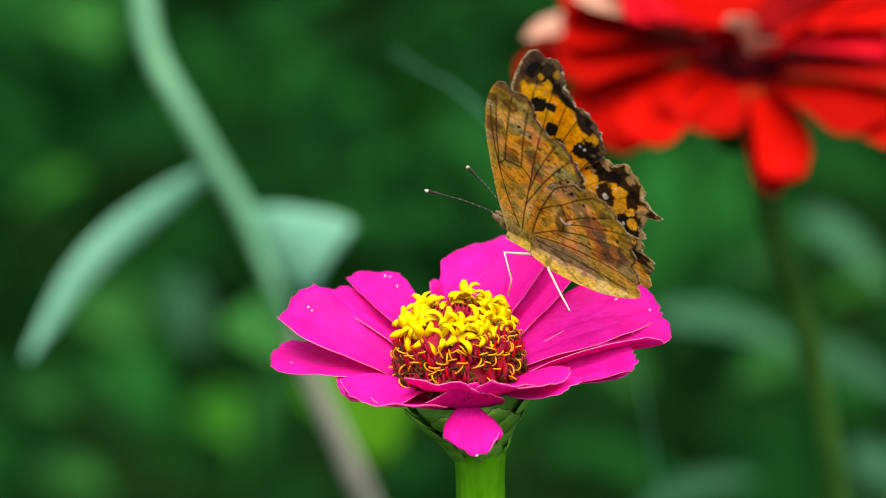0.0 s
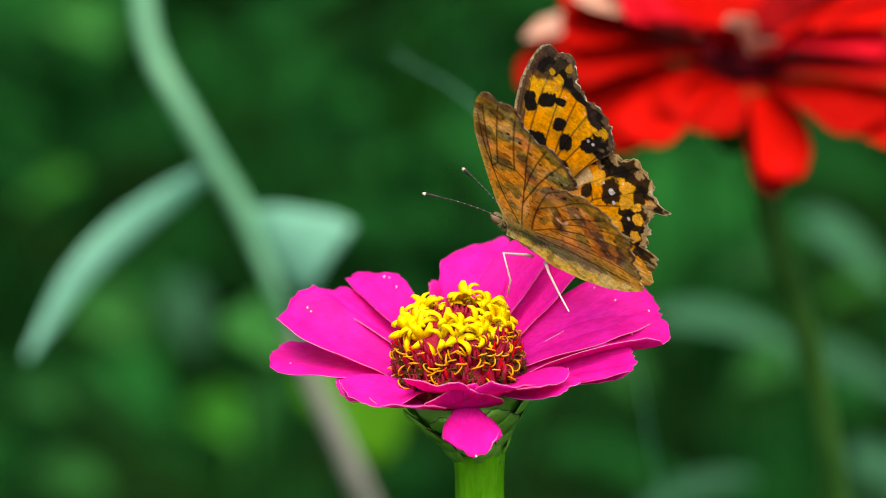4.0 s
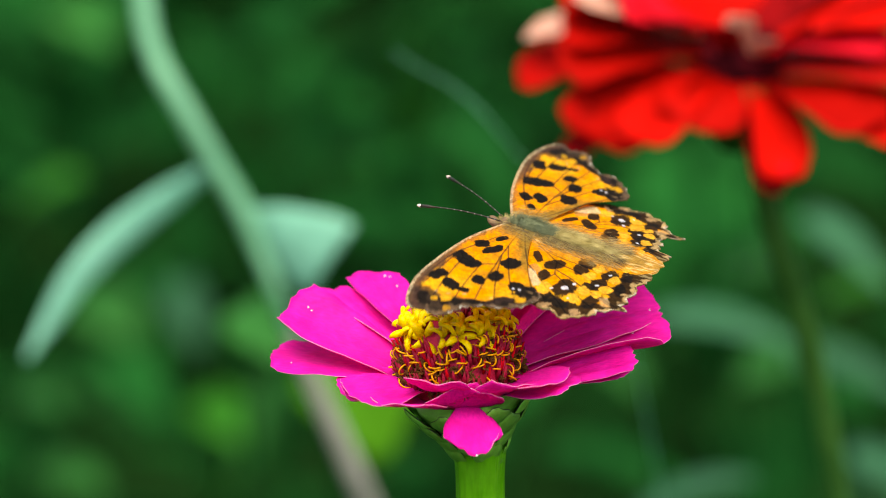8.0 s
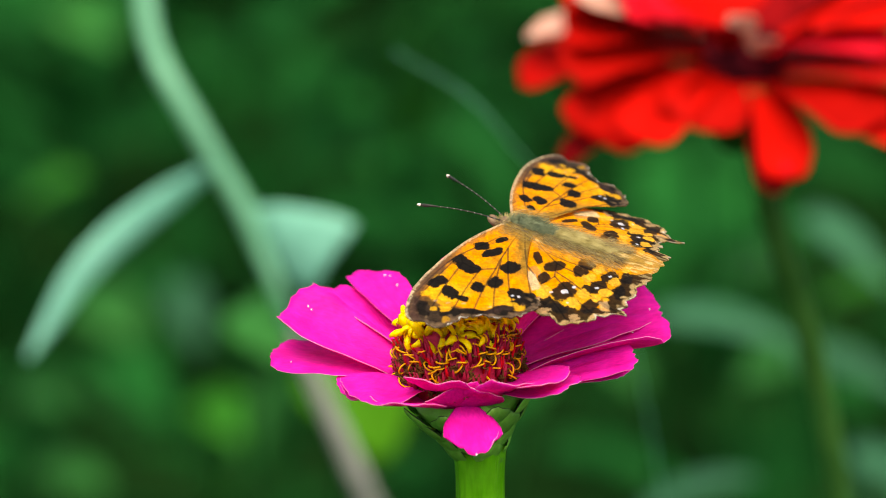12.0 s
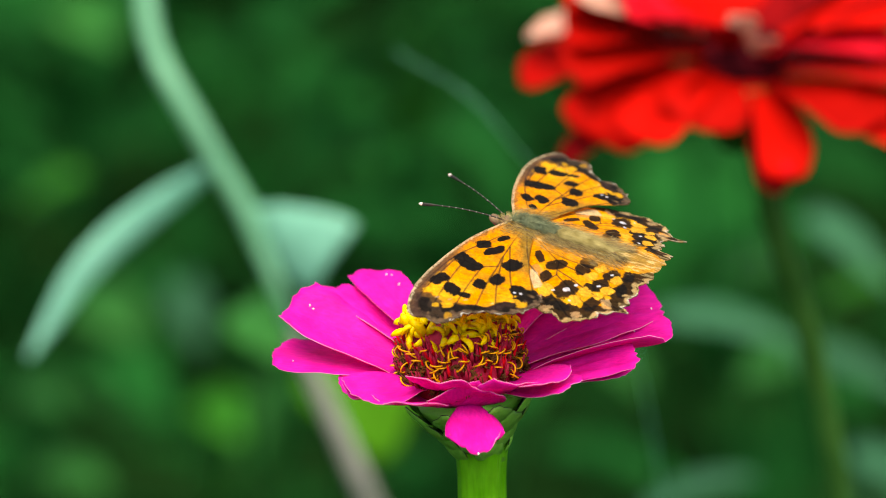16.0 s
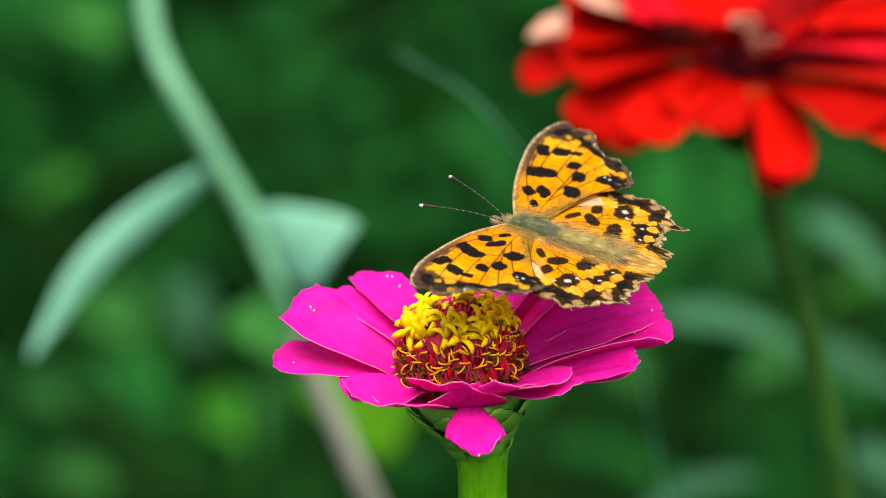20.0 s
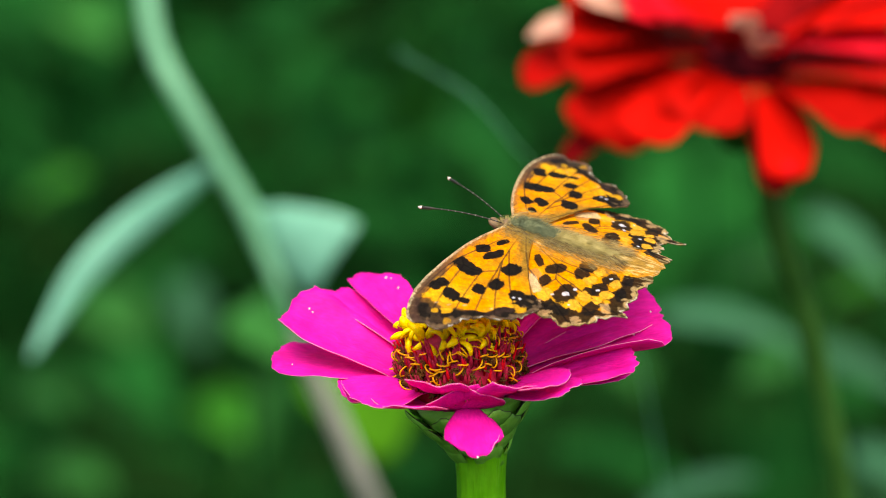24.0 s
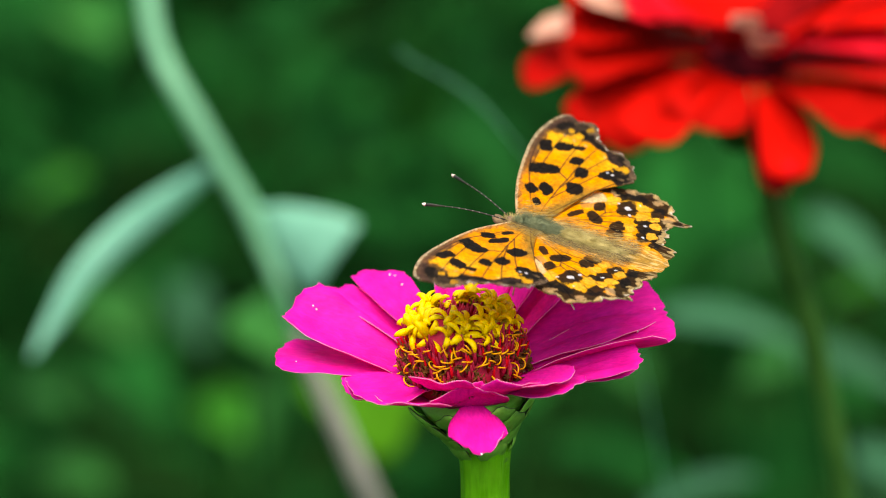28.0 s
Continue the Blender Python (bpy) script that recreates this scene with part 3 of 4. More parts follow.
# ---- leaves of the plants behind ----
SCATTER = (
    # along, above (both ends), distance, width in mm, material
    (50, -16, 84, -23, 0.98, 8, BLUELEAF), (82, -24, 112, -36, 1.05, 8, BLUELEAF), (86, 8, 106, -10, 1.0, 7, BLUELEAF), (70, -30, 100, -26, 1.2, 16, LEAF), (96, -48, 112, -58, 1.1, 8, BLUELEAF),
    (46, -64, 74, -54, 0.95, 9, BLUELEAF), (-26, -22, -14, -50, 0.95, 24, LIME), (-48, -14, -38, -26, 0.95, 14, LEAF),
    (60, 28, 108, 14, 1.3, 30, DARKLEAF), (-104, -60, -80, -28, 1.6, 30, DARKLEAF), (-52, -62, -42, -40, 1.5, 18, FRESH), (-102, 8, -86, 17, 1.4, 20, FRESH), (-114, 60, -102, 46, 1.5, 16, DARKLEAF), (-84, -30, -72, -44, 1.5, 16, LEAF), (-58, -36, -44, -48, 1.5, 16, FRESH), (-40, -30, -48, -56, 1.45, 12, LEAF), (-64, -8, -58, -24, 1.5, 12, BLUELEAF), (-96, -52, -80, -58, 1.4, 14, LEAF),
    (-94, 58, -78, 48, 1.5, 16, LEAF), (-106, 2, -92, 14, 1.6, 30, LEAF), (-8, 40, 0, 62, 1.5, 30, LEAF), (-8, 26, -2, 42, 1.5, 16, FRESH), (-101, -34, -90, -38, 1.4, 12, LEAF),
    (-86, -12, -72, -22, 1.5, 20, LEAF), (88, -14, 108, -7, 1.3, 14, FRESH), (36, -22, 47, -34, 1.4, 12, LEAF), (66, -8, 84, -2, 1.3, 18, LEAF),
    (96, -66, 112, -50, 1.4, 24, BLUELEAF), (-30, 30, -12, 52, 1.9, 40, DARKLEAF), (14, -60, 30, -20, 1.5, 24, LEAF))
for k, (h0, v0, h1, v1, d, w, m) in enumerate(SCATTER):
    deeper = 1.27 if d < 1.1 else 1.18
    d, w = d * deeper, w * deeper
    a, b = spot(h0, v0, d), spot(h1, v1, d * 0.98)
    p = thing("garden_plant", (a.x, a.y, 0), "green garden plant with a single broad leaf on a thin stalk", "plant", "plants behind the flowers")
    O = Vector((a.x, a.y, 0))
    leaf_between(a, b, w, 14, m, p, O, k + 20, 0.2, 0.5)
    line = curve([a - O, Vector((0.005, 0.01, a.z * 0.6)), Vector((0, 0, -0.02))], 6)
    solid("stalk", *tube(line, [0.0012] * len(line), 7), DARKLEAF, p)

# dense growth at the back
rng = random.Random(12)
models = [leaf(60, 22, 25, -35, 0.25, k, 6, 4) for k in range(6)]
stack = []
for k in range(7200):
    y = 1.0 + 2.6 * rng.random() ** 0.8
    x = rng.uniform(-1.4, 1.4)
    top_z = 0.16 + 0.17 * y + 0.25 * noise.noise((x * 3, y * 3, 2)) - 0.12
    z = rng.uniform(0.0, max(0.05, top_z))
    m = pose(x, y, z, rng.uniform(-40, 40), rng.uniform(-30, 50), rng.uniform(0, 360)) @ Matrix.Scale(rng.uniform(0.6, 1.5), 4)
    stack.append(moved(models[k % 6], m))
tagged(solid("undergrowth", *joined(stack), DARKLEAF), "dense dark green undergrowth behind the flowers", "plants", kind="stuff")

# ---- butterfly ----
def value_noise(u, v, scale, seed):
    """Smooth random values over the wing, 0 to 1."""
    def cell(i, j):
        k = np.sin(i * 127.1 + j * 311.7 + seed * 74.7) * 43758.5453
        return k - np.floor(k)
    x, y = u * scale, v * scale
    i, j = np.floor(x), np.floor(y)
    f, g = x - i, y - j
    f, g = f * f * (3 - 2 * f), g * g * (3 - 2 * g)
    return (cell(i, j) * (1 - f) + cell(i + 1, j) * f) * (1 - g) + (cell(i, j + 1) * (1 - f) + cell(i + 1, j + 1) * f) * g


def step(a, b, x):
    t = np.clip((x - a) / (b - a), 0, 1)
    return t * t * (3 - 2 * t)


def lay(base, colour, amount):
    return base + (np.array(colour) - base) * np.clip(amount, 0, 1)[..., None]


def blot(u, v, cu, cv, ru, rv, turn, seed, rough=1.0):
    """A soft-edged spot: 1 inside, 0 outside."""
    c, s = math.cos(radians(turn)), math.sin(radians(turn))
    a, b = (u - cu) * c + (v - cv) * s, -(u - cu) * s + (v - cv) * c
    r = ((np.abs(a) / ru) ** 3.0 + (np.abs(b) / rv) ** 3.0) ** (1 / 3.0)
    r += rough * (0.30 * (value_noise(u + 0.3 * v, v - 0.3 * u, 0.9, seed) - 0.5) + 0.16 * (value_noise(u, v, 2.3, seed + 1) - 0.5) + 0.14 * (value_noise(u, v, 5.5, seed + 2) - 0.5))
    r = r + 0.10 * (value_noise(u, v, 11.0, seed + 3) - 0.5)
    return 1 - step(0.84, 1.0, r)


def vein(u, v, a, b, width):
    d = np.array(b) - np.array(a)
    t = np.clip(((u - a[0]) * d[0] + (v - a[1]) * d[1]) / (d @ d), 0, 1)
    bow = 0.5 * np.sin(t * math.pi)
    dist = np.hypot(u - a[0] - t * d[0] - bow * d[1] / 25, v - a[1] - t * d[1] + bow * d[0] / 25)
    return 1 - step(width * 0.4, width, dist)


BLACK, DUSK, FLAME, AMBER, OLIVE_TINT = (0.010, 0.008, 0.007), (0.055, 0.032, 0.018), (0.84, 0.325, 0.003), (0.88, 0.47, 0.02), (0.34, 0.23, 0.045)
# veins: the cell next to the root, and the branches that leave it
FORE_VEINS = (((1.5, 2.0), (5.0, 8.0)), ((5.0, 8.0), (7.6, 14.0)), ((7.6, 14.0), (9.0, 22.5)), ((6.6, 11.5), (8.2, 25.6)), ((6.6, 11.5), (5.6, 12.9)), ((5.6, 12.9), (5.2, 28.0)), ((5.6, 12.9), (2.6, 13.2)), ((2.6, 13.2), (2.2, 26.5)),
              ((2.6, 13.2), (0.6, 12.0)), ((0.6, 12.0), (-0.6, 24.0)), ((1.0, 2.0), (0.9, 8.0)), ((0.9, 8.0), (0.6, 12.0)), ((0.8, 9.6), (-3.2, 21.8)), ((0.9, 7.0), (-6.2, 20.6)), ((0.4, 2.0), (-3.4, 9.5)), ((-3.4, 9.5), (-7.8, 17.0)))
HIND_VEINS = (((-1.0, 2.5), (-2.6, 8.0)), ((-2.6, 8.0), (-5.2, 13.4)), ((-5.2, 13.4), (-8.6, 16.2)), ((-2.6, 8.0), (-6.2, 10.6)), ((-6.2, 10.6), (-12.6, 15.6)), ((-6.2, 10.6), (-7.4, 8.4)), ((-7.4, 8.4), (-15.8, 13.2)), ((-1.4, 2.5), (-6.6, 5.8)), ((-6.6, 5.8), (-7.4, 8.4)),
              ((-7.2, 7.4), (-19.0, 11.4)), ((-6.6, 5.8), (-17.8, 8.0)), ((-4.4, 4.4), (-18.6, 5.2)), ((-1.8, 2.2), (-9.5, 3.4)), ((-9.5, 3.4), (-19.8, 2.8)), ((-2.0, 1.4), (-18.5, 0.6)))
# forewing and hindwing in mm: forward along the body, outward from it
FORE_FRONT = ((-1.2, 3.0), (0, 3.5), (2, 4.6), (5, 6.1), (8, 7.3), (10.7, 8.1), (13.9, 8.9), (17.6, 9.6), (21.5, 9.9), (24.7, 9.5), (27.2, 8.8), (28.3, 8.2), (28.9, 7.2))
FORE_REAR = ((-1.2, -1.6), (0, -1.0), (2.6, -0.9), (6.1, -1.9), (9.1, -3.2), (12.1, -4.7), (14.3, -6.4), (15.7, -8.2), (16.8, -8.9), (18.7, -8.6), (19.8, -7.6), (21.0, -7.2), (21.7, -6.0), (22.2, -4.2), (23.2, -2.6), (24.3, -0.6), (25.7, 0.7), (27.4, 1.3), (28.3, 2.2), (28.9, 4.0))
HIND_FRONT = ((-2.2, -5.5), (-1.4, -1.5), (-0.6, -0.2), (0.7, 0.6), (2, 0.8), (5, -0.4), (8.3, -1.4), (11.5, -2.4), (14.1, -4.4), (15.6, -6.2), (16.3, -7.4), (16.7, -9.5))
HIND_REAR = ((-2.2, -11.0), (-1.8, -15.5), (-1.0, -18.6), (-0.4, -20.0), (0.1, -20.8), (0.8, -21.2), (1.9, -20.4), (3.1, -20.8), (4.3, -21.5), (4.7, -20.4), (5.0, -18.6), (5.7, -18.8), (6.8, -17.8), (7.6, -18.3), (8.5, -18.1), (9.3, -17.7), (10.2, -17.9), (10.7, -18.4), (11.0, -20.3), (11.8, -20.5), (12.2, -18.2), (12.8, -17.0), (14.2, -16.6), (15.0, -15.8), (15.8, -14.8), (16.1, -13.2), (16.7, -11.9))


def fore_upper(u, v, rear):
    w = u + 0.7 * (value_noise(u, v, 1.6, 1) - 0.5)
    c = np.ones(u.shape + (3,)) * np.array(FLAME)
    c = lay(c, AMBER, step(0.35, 0.8, value_noise(u, v, 0.35, 5)) * step(8, 20, v) * 0.8)
    c = lay(c, (0.50, 0.22, 0.02), step(0.5, 0.9, value_noise(u * 0.6, v * 1.5, 0.9, 44)) * 0.5)
    c = lay(c, OLIVE_TINT, (1 - step(2.5, 7.5, v + 2 * value_noise(u, v, 0.5, 6) + 0.5 * np.maximum(0, u - 1))) * 0.85)
    c = lay(c, (0.20, 0.13, 0.02), (1 - step(1.5, 7.0, v + 1.5 * value_noise(u * 1.5, v * 3, 1.0, 9))) * (1 - step(-0.5, 2.0, u)) * 0.6)
    c = lay(c, (0.30, 0.15, 0.02), step(0.70, 0.80, value_noise(u, v, 5.0, 8)) * (1 - step(6, 16, v)) * 0.5)
    c = lay(c, (0.25, 0.165, 0.03), (1 - step(0.6, 3.2, u - rear + 1.2 * (value_noise(u, v, 2.0, 10) - 0.5))) * (1 - step(9, 15, v)) * 0.85)
    for p, q in FORE_VEINS:
        c = lay(c, DUSK, 0.75 * step(3, 8, v) * vein(u, v, p, q, 0.19))
    edge = np.minimum(w - rear, (28.9 - v) * 1.1) + 6 * (1 - step(13.0, 16.5, v))
    lune = 0.8 * np.abs(np.sin((u - v) * 0.55)) + 1.3 * (value_noise(u, v, 0.7, 7) - 0.5)
    c = lay(c, (0.032, 0.020, 0.018), 1 - step(4.1, 4.5, edge + 0.8 * lune - 1.4 * step(20, 26, v)))
    c = lay(c, BLACK, (1 - step(3.9, 4.5, edge + 0.9 * lune)) * step(0.12, 0.35, value_noise(u, v, 0.8, 61)))
    c = lay(c, (0.045, 0.030, 0.020), step(22.9, 23.7, v + 1.2 * (value_noise(u, v, 0.7, 2) - 0.5)) * 0.9)
    c = lay(c, BLACK, step(0.42, 0.6, value_noise(u, v, 0.9, 12)) * step(22.9, 23.7, v) * 0.95)
    c = lay(c, (0.30, 0.19, 0.10), step(0.60, 0.80, value_noise(u, v, 1.3, 90)) * (1 - step(1.6, 3.0, edge)) * 0.45)
    c = lay(c, (0.20, 0.13, 0.08), (1 - step(0.4, 1.5, edge + 1.2 * (value_noise(u, v, 1.4, 3) - 0.5))) * 0.6)
    # broken white fringe, with the rim light of the edge painted in
    c = lay(c, (0.88, 0.82, 0.70), (1 - step(0.05, 0.13, edge)) * step(0.4, 0.6, value_noise(u, v, 1.2, 70)) * 0.9)
    front = np.interp(v, [q[0] for q in FORE_FRONT], [q[1] for q in FORE_FRONT])
    c = lay(c, (0.075, 0.040, 0.030), (1 - step(1.5, 2.3, front - u + 1.0 * (value_noise(u, v, 0.9, 15) - 0.5))) * step(8, 15, v) * 0.9)
    for cu, cv, ru, rv, turn in ((2.7, 5.4, 1.0, 0.58, 50), (4.8, 8.0, 1.25, 1.0, 35), (2.7, 8.7, 1.7, 1.0, 38), (4.8, 13.1, 2.5, 1.35, 160), (1.25, 17.3, 1.2, 1.2, 0),
                                 (-0.6, 14.9, 1.45, 1.1, 80), (-4.4, 16.0, 1.4, 1.2, 115), (-1.2, 10.7, 1.55, 1.45, 70), (4.5, 20.2, 1.5, 1.35, 160), (7.0, 18.9, 1.7, 1.15, 70), (2.2, 20.8, 1.0, 0.7, 0)):
        c = lay(c, BLACK, blot(u, v, cu, cv, ru * 1.02, rv * 1.02, turn, cu * 3 + cv))
    for cu, cv in ((-4.2, 16.7), (-5.1, 16.5)):
        c = lay(c, (0.6, 0.6, 0.68), blot(u, v, cu, cv, 0.24, 0.26, 20, 9) * 0.9)
    for cu, cv, ru, rv in ((7.4, 22.3, 1.0, 0.55), (5.2, 22.2, 1.3, 0.5), (3.5, 24.0, 0.75, 0.6), (5.2, 24.9, 0.45, 0.4), (-6.3, 18.9, 0.9, 0.8), (-4.9, 18.6, 0.8, 0.45), (2.5, 26.4, 0.5, 0.8)):
        c = lay(c, AMBER, blot(u, v, cu, cv, ru * 1.15, rv * 1.15, 30, cv, 2.2) * (0.75 if cv < 25 else 0.4))
    for cu, cv in ((5.6, 23.1), (3.8, 22.6), (1.6, 21.9), (-2.2, 20.6)):
        c = lay(c, (0.62, 0.58, 0.60), blot(u, v, cu, cv, 0.35, 0.16, 40, cv + 2) * 0.3)
    c = lay(c, (0.13, 0.08, 0.05), (1 - step(0.7, 1.3, front - u + 0.6 * (value_noise(u, v, 1.5, 15) - 0.5))) * 0.6 * step(1, 5, v))
    c = lay(c, (0.62, 0.52, 0.34), (1 - step(0.32, 0.55, front - u + 0.3 * (value_noise(u, v, 3.0, 14) - 0.5))) * 0.8)
    c = lay(c, BLACK, (1 - step(0.45, 0.9, front - u)) * step(0.62, 0.75, value_noise(u * 2, v, 2.6, 21)) * 0.6)
    return c


def hind_upper(u, v, rear):
    w = u + 0.6 * (value_noise(u, v, 1.6, 11) - 0.5)
    c = np.ones(u.shape + (3,)) * np.array(FLAME)
    c = lay(c, AMBER, step(0.3, 0.8, value_noise(u, v, 0.4, 15)) * step(4, 12, v) * 0.8)
    for p, q in HIND_VEINS:
        c = lay(c, DUSK, 0.75 * step(2.5, 6, v) * vein(u, v, p, q, 0.19))
    edge = np.minimum(w - rear, (16.9 - v) * 1.0) + 5 * (1 - step(1.5, 4.0, v))
    rough = value_noise(u, v, 0.9, 17) - 0.5
    c = lay(c, BLACK, (1 - step(3.5, 4.0, edge + 2.2 * rough)) * 0.97)
    for cu, cv, ru, rv, turn in ((-10.0, 10.8, 2.2, 1.9, 69), (-6.0, 9.3, 1.2, 1.0, 68), (-6.5, 6.5, 1.75, 1.1, 32), (-10.7, 6.0, 1.5, 1.3, 108), (-10.8, 4.2, 1.6, 1.0, 0), (-13.0, 8.9, 1.2, 1.0, 0), (-7.6, 13.6, 1.5, 0.9, 30),
                                 (-14.3, 8.0, 1.6, 1.5, 123), (-14.9, 5.2, 1.4, 1.15, 62), (-10.0, 14.4, 2.2, 1.0, 15), (-3.6, 6.0, 0.75, 1.5, 35), (-14.7, 11.8, 1.9, 1.15, 70), (-17.6, 7.6, 0.9, 1.6, 20), (-17.4, 4.4, 0.9, 1.3, 10)):
        c = lay(c, BLACK, blot(u, v, cu, cv, ru * 0.95, rv * 0.95, turn, cu * 2 + cv) * 0.97)
    for cu, cv, ru, rv in ((-12.1, 12.1, 1.05, 0.95), (-12.8, 10.0, 1.1, 0.95), (-12.2, 6.5, 0.8, 1.0), (-12.9, 4.6, 0.9, 0.9), (-15.8, 8.5, 0.95, 1.0), (-16.0, 6.1, 0.85, 0.9), (-14.8, 10.2, 0.8, 0.7), (-7.3, 11.9, 1.3, 1.1), (-16.4, 2.9, 0.8, 0.6)):
        c = lay(c, (0.90, 0.46, 0.04), blot(u, v, cu, cv, ru * 1.0, rv * 1.0, -35, cv * 2, 1.2) * 0.95)
    c = lay(c, (0.62, 0.43, 0.19), (1 - step(0.6, 1.1, edge + 1.5 * (value_noise(u, v, 1.2, 13) - 0.5))) * 0.8)
    c = lay(c, BLACK, (1 - step(0.8, 1.6, edge)) * step(0.62, 0.72, value_noise(u, v, 1.8, 28)) * 0.7)
    # pale fringe of the margin, its lit rim also put into the colour
    c = lay(c, (0.66, 0.58, 0.46), (1 - step(0.12, 0.32, edge)) * step(0.3, 0.5, value_noise(u, v, 1.2, 71)) * 0.9)
    for cu, cv, r in ((-10.1, 10.8, 0.85), (-8.3, 11.6, 0.4), (-11.0, 9.4, 0.45), (-14.1, 8.1, 0.5), (-15.0, 5.2, 0.45), (-11.4, 12.6, 0.3)):
        c = lay(c, (0.72, 0.74, 0.82), blot(u, v, cu, cv, r * 0.7, r * 0.5, 30, cu) * 0.9)
    c = lay(c, (0.72, 0.60, 0.36), blot(u, v, -4.4, 10.9, 1.4, 2.2, 40, 3) * 0.9)
    c = lay(c, (0.16, 0.13, 0.15), blot(u, v, -4.3, 8.6, 0.7, 1.1, 60, 4) * 0.35)
    for cu, cv, ru, rv in ((-8.8, 15.7, 1.3, 0.7), (-13.4, 14.8, 1.0, 0.9), (-6.3, 14.0, 0.9, 0.5), (-16.8, 11.2, 0.8, 0.9)):
        c = lay(c, (0.58, 0.40, 0.20), blot(u, v, cu, cv, ru, rv, 30, cv, 3.0) * 0.6)
    hairs = value_noise(u * 0.35 + v, v * 2.6 - u * 0.3, 2.0, 23)
    c = lay(c, (0.50, 0.27, 0.04), (1 - step(2.0, 5.0, v + 2.4 * (hairs - 0.5))) * step(-9, -4, -np.abs(u + 8)) * 0.6)
    c = lay(c, (0.33, 0.23, 0.06), (1 - step(1.2, 3.8, v + 1.8 * (value_noise(u, v, 0.6, 19) - 0.5))) * 0.85)
    c = lay(c, (0.80, 0.64, 0.32), (1 - step(1.5, 5.0, v)) * step(0.55, 0.75, hairs) * 0.6)
    return c


def under(u, v, rear, hind):
    """Bark-like underside: patches of gold, tan, cream and purplish brown, short dark dashes, dark veins."""
    gold, tan, cream, brown, plum = (1.0, 0.58, 0.05), (0.98, 0.53, 0.22), (1.0, 0.84, 0.42), (0.38, 0.18, 0.035), (0.36, 0.145, 0.09)
    a, b = u + 1.6 * (value_noise(u, v, 0.45, 31) - 0.5), v + 1.6 * (value_noise(u, v, 0.45, 37) - 0.5)
    c = np.ones(u.shape + (3,)) * np.array((1.0, 0.68, 0.12))
    c = lay(c, cream, step(0.5, 0.75, value_noise(u, v, 0.55, 42)) * 0.45)
    if hind:
        patches = ((-0.6, 5.5, 4.0, 4.5, gold), (-4.4, 13.7, 1.5, 1.7, cream), (-7.0, 14.8, 1.9, 2.0, tan), (-10.2, 13.5, 1.8, 1.8, gold), (-12.6, 15.4, 2.0, 2.2, gold), (-11.2, 11.4, 2.0, 1.9, tan), (-9.0, 11.2, 1.5, 1.5, tan),
                   (-12.6, 8.8, 2.4, 2.6, plum), (-15.4, 5.6, 3.0, 1.9, plum), (-16.6, 11.0, 1.7, 2.6, gold), (-18.8, 8.0, 1.3, 2.2, gold), (-1.6, 12.6, 1.4, 1.7, plum), (-6.5, 7.4, 1.4, 2.4, brown), (-4.0, 10.4, 1.4, 1.3, gold), (-7.4, 0.9, 6.0, 1.8, (0.74, 0.47, 0.30)), (-9.0, 3.6, 3.0, 1.2, tan), (-13.8, 13.0, 1.0, 1.2, brown))
    else:
        patches = ((8.5, 27.0, 2.2, 1.8, gold), (8.8, 24.6, 1.5, 0.9, brown), (9.2, 22.8, 1.0, 1.0, cream), (4.0, 22.1, 2.4, 1.7, cream), (7.6, 16.7, 1.8, 1.4, tan), (1.0, 21.0, 1.7, 1.7, tan), (2.5, 18.6, 1.3, 1.3, brown), (0.4, 16.2, 1.4, 1.5, brown),
                   (8.0, 19.0, 1.8, 1.2, brown), (4.8, 14.4, 1.9, 1.5, (0.34, 0.19, 0.035)), (3.0, 12.0, 2.2, 2.0, gold), (-0.9, 13.4, 1.7, 1.4, plum), (-2.1, 21.0, 1.4, 1.4, gold), (-4.3, 18.8, 1.6, 1.6, gold), (5.5, 9.0, 3.0, 3.0, gold), (5.4, 25.0, 1.4, 1.4, brown), (4.6, 18.2, 1.5, 1.6, gold))
    for k, (cu, cv, ru, rv, tone) in enumerate(patches):
        r = np.hypot((a - cu) / ru, (b - cv) / rv)
        c = lay(c, tone, (1 - step(0.75, 1.15, r)) * 0.85)
    c = lay(c, brown, step(0.66, 0.78, value_noise(u, v, 0.9, 65)) * 0.3)
    # short dark dashes across the cells
    for along, across, seed, cover in ((0.9, 2.7, 33, 0.80), (1.2, 3.6, 51, 0.80)):
        dash = value_noise(u * along + 0.45 * v, v * across - 0.9 * u, 1.0, seed)
        c = lay(c, (0.09, 0.035, 0.010), step(cover - 0.06, cover + 0.04, dash) * 0.55)
    for p, q in (HIND_VEINS if hind else FORE_VEINS):
        c = lay(c, (0.13, 0.050, 0.014), 0.85 * vein(u, v, p, q, 0.20))
    edge = np.minimum(u - rear, (28.9 - v) if not hind else (16.8 - v)) + 6 * (1 - step(*((1.0, 3.0) if hind else (12.0, 16.0)), v))
    wavy = edge + 0.9 * (value_noise(u, v, 0.9, 36) - 0.5)
    c = lay(c, plum, (1 - step(1.0, 1.7, wavy)) * (0.35 if hind else 0.75))
    c = lay(c, (0.06, 0.026, 0.012), (1 - step(0.25, 0.55, wavy)) * 0.9)
    for k in range(6):
        cu, cv = ((3.5 - 1.9 * k, 21.5 - 1.2 * k) if not hind else (-6.3 - 2.05 * k, 15.4 - 1.3 * k))
        c = lay(c, (0.035, 0.015, 0.010), blot(u, v, cu, cv, 0.34, 0.34, 0, k))
    if hind:
        mark = np.abs(np.hypot(u + 7.2, v - 8.6) - 0.95)
        c = lay(c, (0.95, 0.90, 0.82), (1 - step(0.16, 0.34, mark)) * step(-0.3, 0.2, 8.4 - v))
    return c


HINGE = 1.35


